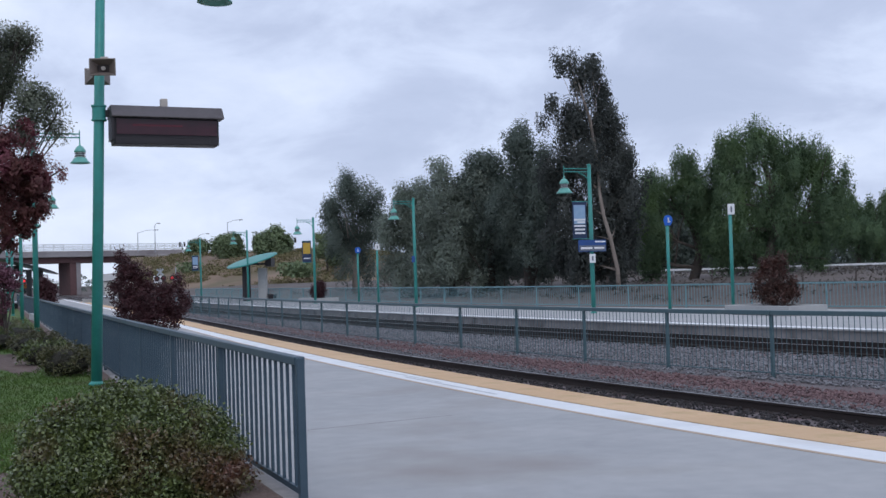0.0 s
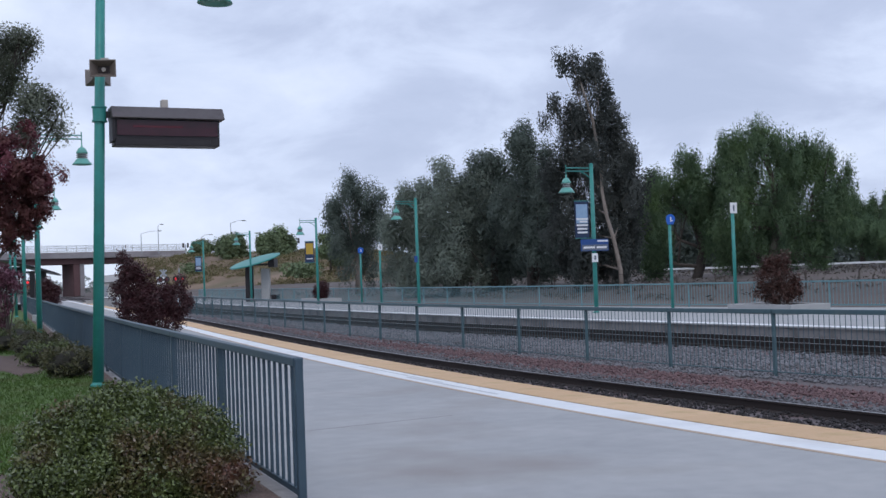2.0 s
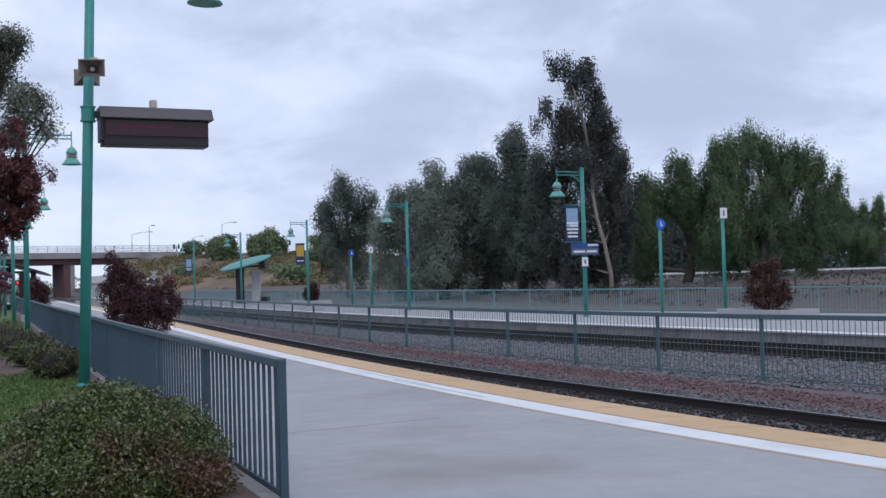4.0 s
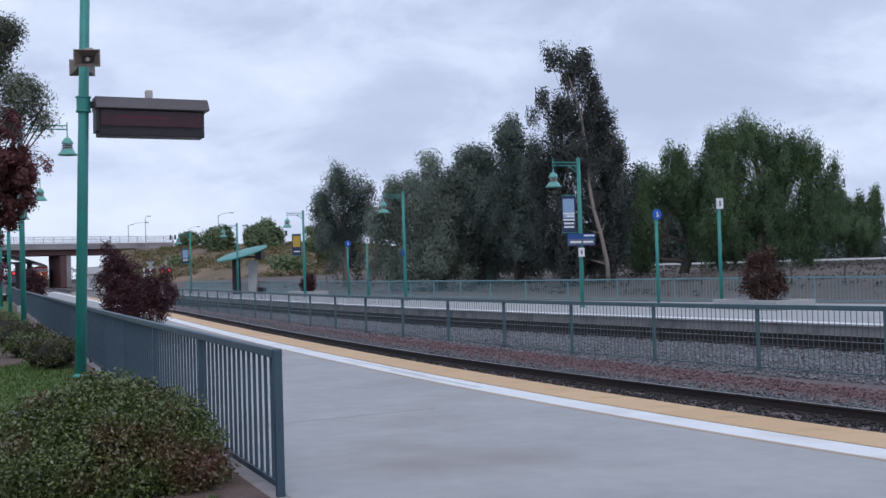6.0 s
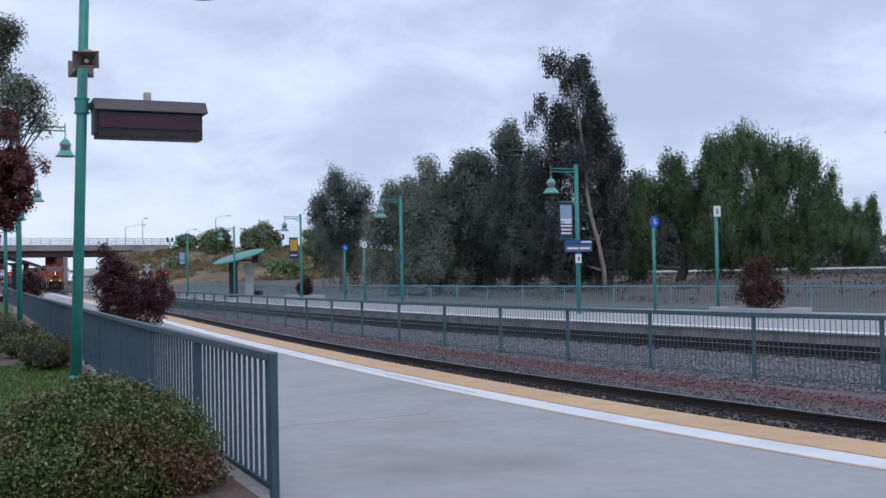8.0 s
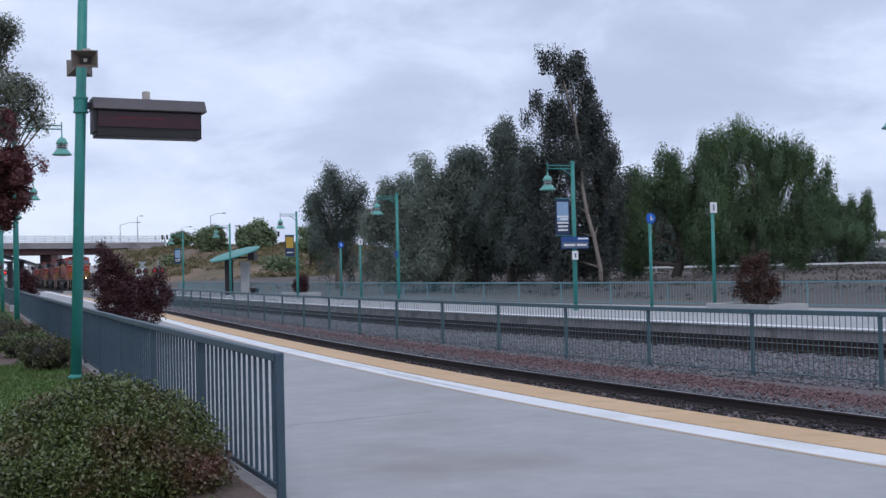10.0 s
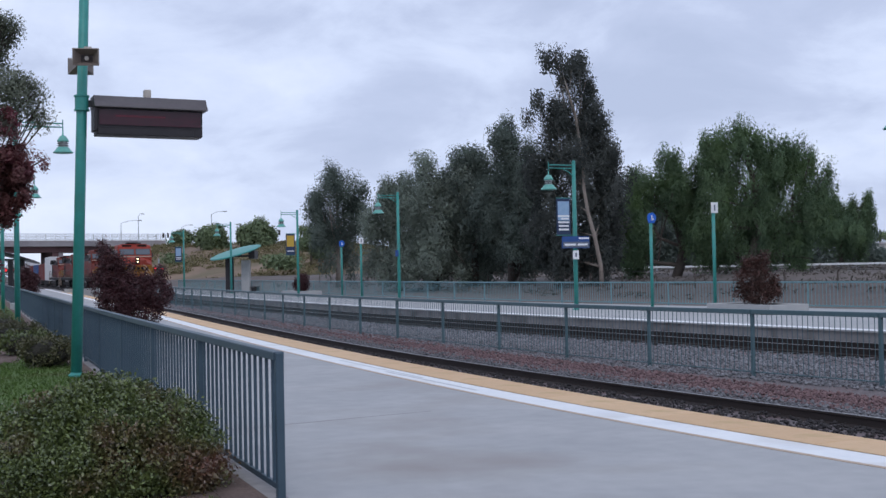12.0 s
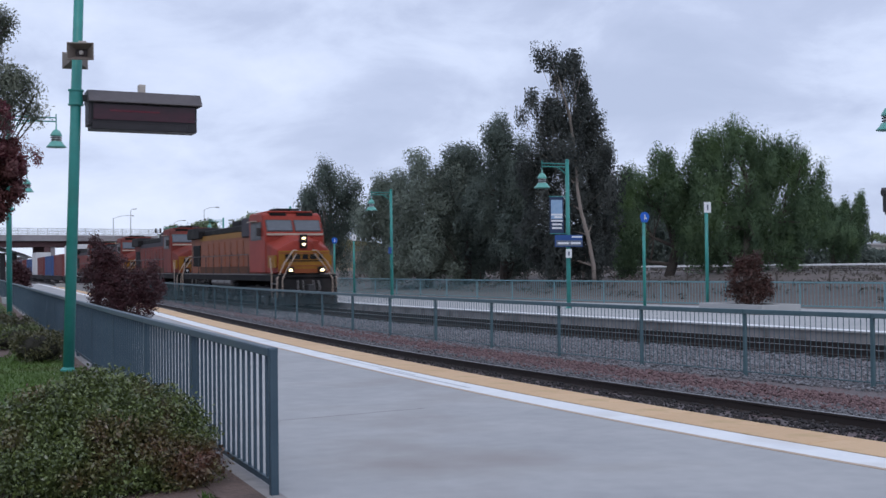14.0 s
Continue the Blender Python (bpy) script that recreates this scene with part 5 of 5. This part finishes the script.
# ---- grass blades, ballast stones ----
def build_blades():
    rng = np.random.default_rng(5)
    n = 95000
    y = 8.8 + 36 * rng.uniform(0, 1, n) ** 2.0
    x = rng.uniform(-3.2, 2.6, n) + 0.02 * y
    keep = (x < 2.066 + 0.0505 * y - 0.45) & (((x - 1.0) / 1.3) ** 2 + ((y - 10.0) / 1.85) ** 2 > 1) & (((x - 1.55) / 0.55) ** 2 + ((y - 29) / 4.2) ** 2 > 1)
    cs = np.stack([x, y, np.full(n, 0.012)], 1)[keep]
    me = leaves("grass_blades", GRASS, cs, (0.02, 0.02, 0.008), len(cs), 0.075, 0.8, rng, 0.15)
    tagged(new("grass_blades", me), "short blades of green lawn grass", kind="stuff")


build_blades()


def build_stones(name, mat, n, course, x0, x1, z, y0, y1, size, seed, label):
    """Angular ballast stones, joined."""
    rng = np.random.default_rng(seed)
    base = np.array([(1, 0, 0), (-1, 0, 0), (0, 1, 0), (0, -1, 0), (0, 0, 0.75), (0, 0, -0.75)], float)
    faces = np.array([(0, 2, 4), (2, 1, 4), (1, 3, 4), (3, 0, 4), (2, 0, 5), (1, 2, 5), (3, 1, 5), (0, 3, 5)])
    c = np.stack([rng.uniform(x0, x1, n), y0 + (y1 - y0) * rng.uniform(0, 1, n) ** 1.6, z + rng.uniform(-0.005, 0.03, n)], 1)
    c[:, 0] += [course(y) for y in c[:, 1]]
    s = size * rng.uniform(0.6, 1.5, (n, 1, 1))
    v = base[None] * rng.uniform(0.6, 1.2, (n, 6, 3))
    a = rng.uniform(0, 6.28, n)
    ca, sa = np.cos(a)[:, None], np.sin(a)[:, None]
    v = np.stack([v[..., 0] * ca - v[..., 1] * sa, v[..., 0] * sa + v[..., 1] * ca, v[..., 2]], -1) * s + c[:, None]
    f = (faces[None] + 6 * np.arange(n)[:, None, None]).reshape(-1, 3)
    me = bpy.data.meshes.new(name)
    me.vertices.add(n * 6)
    me.vertices.foreach_set("co", v.ravel())
    me.loops.add(len(f) * 3)
    me.loops.foreach_set("vertex_index", f.ravel().astype(np.int32))
    me.polygons.add(len(f))
    me.polygons.foreach_set("loop_start", np.arange(0, len(f) * 3, 3, dtype=np.int32))
    me.update(calc_edges=True)
    me.materials.append(mat)
    tagged(new(name, me), label, kind="stuff")


build_stones("red_ballast_stones", STONE_RED, 17000, near_track_x, 1.9, 3.5, -0.425, 6, 75, 0.036, 1, "loose reddish-brown ballast stones beside the track")
build_stones("grey_ballast_stones", STONE_GREY, 26000, track_fence_x, -0.5, 2.9, -0.425, 6, 75, 0.036, 2, "loose grey ballast stones under the fence")
build_stones("far_ballast_stones", STONE_GREY, 15000, far_track, -3.9, -1.2, -0.42, 8, 75, 0.036, 6, "loose grey ballast stones beside the second track")
build_stones("slate_ballast_stones", material("slate_ballast_stone", (0.06, 0.062, 0.07), (0.20, 0.195, 0.205), 0.9, island=0.8, scale=4), 16000, near_track_x, 0.8, 2.3, -0.425, 6, 75, 0.034, 4, "loose slate-grey ballast stones beside the rail")
# Oily stones, laid thicker and darker for the shade of ties and rail.
build_stones("dark_ballast_stones", material("dark_ballast_stone", (0.018, 0.016, 0.018), (0.055, 0.048, 0.048), 0.9, island=0.8, scale=4), 22000, near_track_x, -1.9, 0.95, -0.425, 6, 60, 0.03, 3, "dark oily ballast stones between the rails, tie shade in their tone")


# ---- train ----
LOCO_GRIME = material("road_grime_paint", (0.075, 0.035, 0.022), (0.13, 0.055, 0.03), 0.8, scale=1.5, spec=0.2)
LOCO_SLATE = material("dark_slate_paint", (0.035, 0.032, 0.04), (0.06, 0.055, 0.065), 0.7, scale=1.5, spec=0.2)
DIRTY_RED = material("grimy_dark_red_paint", (0.13, 0.024, 0.018), (0.20, 0.040, 0.028), 0.65, spec=0.2, scale=1.0, spots=(0.09, 0.03, 0.025), spot_scale=0.7)
SIDE_GLASS = material("dark_side_glass", (0.015, 0.017, 0.02), (0.03, 0.033, 0.038), 0.35, spec=0.2)


def loco(name, label, body, upper, detail):
    """Six-axle diesel freight locomotive, nose towards -Y, rail level at Z = 0."""
    t = thing(name, pose(0, 0, 0), label, "locomotive", "locomotives of the freight train")
    # frame and underbody
    part("underframe", boxes(((0, 0, 1.42), (2.95, 21.2, 0.30))), LOCO_BLACK, t, bevel=0.02)
    part("walkway", boxes(((0, 0.4, 1.60), (3.06, 19.6, 0.06))), LOCO_GREY, t)
    part("fuel_tank", boxes(((0, 0, 0.85), (2.7, 5.2, 0.85))), LOCO_BLACK, t, bevel=0.18)
    for x in (-1.35, 1.35):
        for y in (-1.4, 0.2, 1.8):
            part("air_reservoir", tubes((((x, y - 0.7, 1.15), (x, y + 0.7, 1.15)), 0.17), n=10), LOCO_GREY, t)
    for cy in (-6.9, 6.9):
        truck = part("truck", boxes(((-1.12, cy, 0.78), (0.22, 4.9, 0.42)), ((1.12, cy, 0.78), (0.22, 4.9, 0.42)), ((0, cy, 0.85), (2.2, 1.0, 0.3))), LOCO_BLACK, t, "black truck frame")
        for dy in (-1.85, 0, 1.85):
            bm = bmesh.new()
            for x in (-0.76, 0.76):
                tube(bm, [(x - 0.07, cy + dy, 0.53), (x + 0.07, cy + dy, 0.53)], 0.53, 20)
            tube(bm, [(-0.8, cy + dy, 0.53), (0.8, cy + dy, 0.53)], 0.09, 8)
            part("wheelset", bm, DARK_STEEL, truck)
    # hood
    part("hood", boxes(((0, 0.75, 2.75), (2.05, 13.9, 2.25))), body, t, bevel=0.05)
    part("hood_stripe" if detail else "hood_edge", boxes(((0, 0.75, 3.74), (2.09, 13.88, 0.30))), LOCO_YELLOW if detail else LOCO_SLATE, t, "dull yellow stripe along the hood" if detail else "sooty upper edge of the hood")
    part("hood_roof", extrude_x(((-6.18, 3.89), (7.68, 3.89), (7.68, 4.2), (-6.18, 4.28)), -0.95, 0.95), LOCO_BLACK, t, "sooty black hood roof", bevel=0.05)
    part("lower_band", boxes(((0, 0.75, 1.82), (2.13, 13.8, 0.38))), LOCO_GRIME, t)
    part("exhaust_stack", boxes(((0, 0.6, 4.42), (1.0, 1.9, 0.34))), LOCO_BLACK, t, bevel=0.04)
    part("dynamic_brake_box", boxes(((0, -4.85, 4.05), (2.5, 2.5, 1.0))), LOCO_SLATE, t, bevel=0.05)
    part("radiator", boxes(((0, 9.0, 2.75), (2.05, 2.7, 2.25))), body, t, bevel=0.05)
    part("radiator_wing", extrude_x(((6.9, 3.75), (10.4, 3.75), (10.4, 4.2), (10.0, 4.42), (7.3, 4.42), (6.9, 4.2)), -1.3, 1.3), LOCO_BLACK, t, "black overhanging radiator wings", bevel=0.03)
    for x in (-1.035, 1.035):
        for k in range(9):
            y = -5.4 + k * 1.42
            part("hood_door", boxes(((x, y, 2.72), (0.05, 1.26, 1.42))), body, t, bevel=0.012)
            part("door_latch", boxes(((x * 1.03, y + 0.5, 2.7), (0.04, 0.05, 0.12))), DARK_STEEL, t)
        part("louvre_grille", boxes(((x, 8.6, 2.7), (0.05, 2.1, 1.3)), *[((x * 1.03, 8.6, 2.2 + 0.13 * q), (0.05, 2.0, 0.05)) for q in range(9)]), LOCO_BLACK, t, "dark radiator grille")
    # cab
    part("cab", extrude_x(((-9.35, 1.65), (-6.2, 1.65), (-6.2, 4.5), (-6.3, 4.66), (-8.45, 4.66), (-8.75, 4.52), (-9.35, 3.5)), -1.5, 1.5), upper, t, bevel=0.06)
    part("cab_roof", boxes(((0, -7.4, 4.70), (2.3, 2.3, 0.10))), upper, t, bevel=0.04)
    part("air_conditioner", boxes(((0.1, -7.1, 4.82), (1.3, 1.1, 0.2))), LOCO_BLACK, t, bevel=0.05)
    part("horn_cluster", tubes((((0.3, -7.8, 4.8), (0.3, -8.3, 4.82)), [0.04, 0.09]), (((0.5, -7.8, 4.8), (0.5, -8.25, 4.82)), [0.04, 0.08])), DARK_STEEL, t)
    for x in (-0.72, 0.72):
        ws = part("windshield", boxes(((x, 0, 0), (1.26, 0.04, 0.60))), WINDSHIELD, t, "large pale reflective windshield", bevel=0.015)
        ws.matrix_local = pose(0, -9.09, 4.0, -30.5, 0, 0)
        part("window_gasket", boxes(((x, 0.018, 0), (1.34, 0.03, 0.68))), DARK_STEEL, ws)
        part("number_board", boxes(((x * 0.95, -8.70, 4.57), (0.82, 0.14, 0.15))), LOCO_BLACK, t)
        part("side_window", boxes(((x / 0.72 * 1.505, -7.15, 3.75), (0.04, 0.85, 0.75)), ((x / 0.72 * 1.505, -8.1, 3.75), (0.04, 0.62, 0.72))), SIDE_GLASS, t, bevel=0.012)
        part("window_frame", boxes(((x / 0.72 * 1.5, -7.6, 3.75), (0.045, 2.0, 0.9))), DARK_STEEL, t)
        part("sunshade", boxes(((x / 0.72 * 1.62, -7.2, 4.24), (0.24, 1.1, 0.05))), HANDRAIL_PALE, t)
        part("mirror", boxes(((x / 0.72 * 1.62, -8.55, 3.7), (0.2, 0.05, 0.4))), DARK_STEEL, t)
    # nose
    bm = bmesh.new()
    back = [(-1.46, -9.3, 1.65), (1.46, -9.3, 1.65), (1.46, -9.3, 3.15), (0.45, -9.3, 3.55), (-0.45, -9.3, 3.55), (-1.46, -9.3, 3.15)]
    front = [(-1.28, -10.95, 1.65), (1.28, -10.95, 1.65), (1.28, -10.75, 2.78), (0.42, -10.62, 3.2), (-0.42, -10.62, 3.2), (-1.28, -10.75, 2.78)]
    va, vb = [bm.verts.new(q) for q in back], [bm.verts.new(q) for q in front]
    bm.faces.new(va)
    bm.faces.new(vb)
    for k in range(6):
        bm.faces.new((va[k], va[(k + 1) % 6], vb[(k + 1) % 6], vb[k]))
    bmesh.ops.recalc_face_normals(bm, faces=bm.faces)
    part("nose", bm, upper, t, "sloping faceted nose", bevel=0.05)
    part("nose_band", boxes(((0, -10.89, 2.22), (2.56, 0.06, 1.02))), LOCO_YELLOW, t, "yellow band across the nose", bevel=0.01)
    part("nose_lower_band", boxes(((0, -10.97, 1.76), (2.54, 0.05, 0.20))), ORANGE, t)
    for x, w in ((-0.78, 0.34), (-0.36, 0.30), (0.04, 0.30), (0.44, 0.34), (0.82, 0.22)):
        part("emblem_bar", boxes(((x, -10.935, 2.44), (w, 0.02, 0.24))), LOCO_BLACK, t)
    part("emblem_bar", boxes(((0, -10.935, 2.24), (2.0, 0.02, 0.05))), LOCO_BLACK, t)
    part("windshield_sill", boxes(((0, -9.4, 3.56), (2.86, 0.05, 0.10))), HANDRAIL_PALE, t)
    for z in (2.0, 2.62):
        part("nose_stripe", boxes(((0, -10.93, z), (2.48, 0.02, 0.05))), ORANGE, t)
    for x in (-1.38, 1.38):
        part("side_band", boxes(((x * 1.072, -7.75, 2.1), (0.03, 3.0, 0.14)), ((x * 1.072, -7.75, 2.45), (0.03, 3.0, 0.14)), ((x, -10.1, 2.22), (0.1, 1.3, 0.6))), LOCO_YELLOW, t)
    part("nose_door", boxes(((0.62, -10.82, 2.95), (0.30, 0.06, 0.5))), RED_ORANGE, t)
    part("headlight_box", boxes(((0, -10.72, 3.18), (0.36, 0.22, 0.66))), LOCO_BLACK, t, "black twin headlight box", bevel=0.02)
    for z in (3.33, 3.03):
        part("headlight", lathe(((0.068, -0.02), (0.068, 0.03), (0.045, 0.05)), 16), HEADLIGHT if name == "lead_locomotive" else LAMP_GLASS, t, "lit headlight").matrix_local = pose(0, -10.84, z, 90, 0, 0)
    for x in (-0.78, 0.78):
        part("ditch_light", lathe(((0.075, -0.02), (0.075, 0.03), (0.05, 0.05)), 16), HEADLIGHT if name == "lead_locomotive" else LAMP_GLASS, t, "lit ditch light").matrix_local = pose(x, -11.27, 1.80, 90, 0, 0)
        part("ditch_light_housing", boxes(((x, -11.15, 1.80), (0.34, 0.2, 0.32))), LOCO_BLACK, t, bevel=0.02)
    # front platform, pilot, steps, rails
    part("front_platform", boxes(((0, -11.0, 1.52), (2.9, 0.7, 0.12))), LOCO_BLACK, t)
    bm = bmesh.new()
    vs = [bm.verts.new(q) for q in ((-1.5, -11.25, 1.45), (1.5, -11.25, 1.45), (1.45, -11.5, 0.16), (-1.45, -11.5, 0.16), (-1.5, -10.9, 1.45), (1.5, -10.9, 1.45), (1.45, -11.1, 0.16), (-1.45, -11.1, 0.16))]
    for f in ((0, 3, 2, 1), (4, 5, 6, 7), (0, 1, 5, 4), (3, 7, 6, 2), (0, 4, 7, 3), (1, 2, 6, 5)):
        bm.faces.new([vs[i] for i in f])
    part("pilot_plow", bm, LOCO_BLACK, t, "black snow plough pilot")
    part("coupler", boxes(((0, -11.75, 0.95), (0.32, 0.6, 0.34))), DARK_STEEL, t, bevel=0.03)
    part("coupler", boxes(((0, 11.2, 0.95), (0.32, 0.9, 0.34))), DARK_STEEL, t, bevel=0.03)
    for x in (-0.5, -0.25, 0.25, 0.5):
        part("air_hose", tubes((((x, -11.45, 1.3), (x * 1.1, -11.65, 0.95), (x * 0.8, -11.6, 0.6)), 0.035), n=6), LOCO_GREY, t)
    for x in (-1.48, 1.48):
        part("front_handrail", tubes((((x, -11.3, 0.5), (x, -11.35, 1.4), (x * 0.72, -11.2, 2.15), (x * 0.4, -11.02, 2.75), (x * 0.25, -10.98, 2.75)), 0.03), n=6), HANDRAIL_PALE, t, "pale painted handrail")
        part("front_handrail", tubes((((x * 0.84, -11.4, 0.5), (x * 0.84, -11.45, 1.4), (x * 0.6, -11.3, 2.0), (x * 0.3, -11.1, 2.6)), 0.025), n=6), HANDRAIL_PALE, t, "pale painted handrail")
        part("stair_rail", tubes((((x, -10.4, 0.5), (x, -10.4, 1.5), (x * 0.97, -10.0, 2.4)), 0.03), n=6), HANDRAIL_PALE, t)
        part("steps", boxes(*[((x * 0.92, -10.85, z), (0.4, 0.8, 0.05)) for z in (0.45, 0.8, 1.15)]), LOCO_GREY, t)
        part("rear_handrail", tubes((((x, 10.9, 0.5), (x, 10.95, 1.5), (x * 0.9, 10.6, 2.6)), 0.03), n=6), HANDRAIL_PALE, t)
        part("walkway_rail", tubes((((x, -6.0, 2.62), (x, 10.2, 2.62)), 0.022), n=6), DARK_STEEL, t)
        for k in range(9):
            part("stanchion", tubes((((x, -5.9 + k * 2.0, 1.6), (x, -5.9 + k * 2.0, 2.62)), 0.022), n=6), DARK_STEEL, t)
    return t


def freight_car(label, mat, length, height, seed):
    """Well car with a ribbed container on it."""
    t = thing("freight_car", pose(0, 0, 0), label, "freight car", "cars of the freight train")
    part("car_frame", boxes(((0, 0, 0.75), (2.8, length, 0.5)), ((0, 0, 1.05), (2.95, length - 3, 0.12))), LOCO_BLACK, t, bevel=0.02)
    part("container", boxes(((0, 0, 1.1 + height / 2), (2.5, length - 3.4, height))), mat, t, bevel=0.03)
    n = int((length - 3.6) / 0.55)
    for x in (-1.26, 1.26):
        part("container_ribs", boxes(*[((x, -(length - 4) / 2 + i * (length - 4) / n, 1.1 + height / 2), (0.06, 0.22, height - 0.25)) for i in range(n + 1)]), mat, t)
    for cy in (-length / 2 + 1.3, length / 2 - 1.3):
        truck = part("truck", boxes(((-1.0, cy, 0.5), (0.16, 2.3, 0.3)), ((1.0, cy, 0.5), (0.16, 2.3, 0.3))), LOCO_BLACK, t)
        for dy in (-0.85, 0.85):
            bm = bmesh.new()
            for x in (-0.76, 0.76):
                tube(bm, [(x - 0.07, cy + dy, 0.43), (x + 0.07, cy + dy, 0.43)], 0.43, 16)
            part("wheelset", bm, DARK_STEEL, truck)
    part("coupler", boxes(((0, -length / 2 - 0.3, 0.85), (0.3, 0.7, 0.3))), DARK_STEEL, t)
    part("coupler", boxes(((0, length / 2 + 0.3, 0.85), (0.3, 0.7, 0.3))), DARK_STEEL, t)
    return t


TRAIN = []


def build_train():
    lead = loco("lead_locomotive", "orange and yellow diesel locomotive with lit headlights", ORANGE, RED_ORANGE, True)
    TRAIN.append((lead, 0.0))
    second = loco("locomotive", "grimy dark red diesel locomotive behind the lead one", DIRTY_RED, DIRTY_RED, False)
    TRAIN.append((second, 24.5))
    for k in (2, 3):
        o = copy_thing(second, pose(0, 0, 0))
        TRAIN.append((o, 24.5 * k))
    gap = 24.5 * 3 + 11.8
    cars = ((CONTAINER_WHITE, "white container on a freight car", 14.0, 4.0), (CONTAINER_RED, "maroon container on a freight car", 17.0, 3.0), (CONTAINER_BLUE, "blue container on a freight car", 17.0, 3.0))
    for i in range(9):
        mat, label, length, h = cars[(0, 1, 2, 1, 0, 2, 1, 2, 0)[i]]
        gap += length / 2 + 0.5
        TRAIN.append((freight_car(label, mat, length, h, i), gap))
        gap += length / 2 + 0.5


build_train()

# ---- ties and edge tiles, piece by piece ----


def build_ties(track, centre, z, y0, n, pitch):
    me = finish(boxes(((0, 0, 0), (2.55, 0.23, 0.16))), "tie", TIE, 0.01)
    for i in range(n):
        y = y0 + i * pitch
        part("tie", me, TIE, track).location = (centre(y), y, z - 0.17 - 0.093 + 0.012 * math.sin(i * 2.3))


build_ties(track_near, near_track_x, RAIL_NEAR, 5.0, 150, 0.56)
build_ties(track_far, far_track, RAIL_FAR, 8.0, 190, 0.56)


def build_tactile():
    t = thing("tactile_strip", pose(0, 0, 0), "worn yellow tactile warning strip along the platform edge", "tactile strip", kind="structure")
    me = finish(boxes(((0, 0, 0), (0.68, 1.212, 0.02))), "tile", TACTILE, 0.004)
    edge = near_line(8.033)
    for i in range(110):
        y = -4 + i * 1.22
        o = part("tile", me, TACTILE, t)
        o.matrix_local = Matrix.Translation((edge(y), y, -0.002)) @ Matrix.Rotation(-math.atan(edge(y + 0.5) - edge(y - 0.5)), 4, "Z")


build_tactile()


# ---- what moves ----
def motions():
    speed, nose_at_end = 28.15, 55.0
    for ob, back in TRAIN:
        rows = []
        for k in range(15):
            y = nose_at_end + speed * (14.0 - k) + 10.8 + back
            slope = (far_track(y + 5) - far_track(y - 5)) / 10
            rows.append((float(k), pose(far_track(y), y, RAIL_FAR, 0, 0, -math.degrees(math.atan(slope)))))
        walk(ob, rows)


motions()
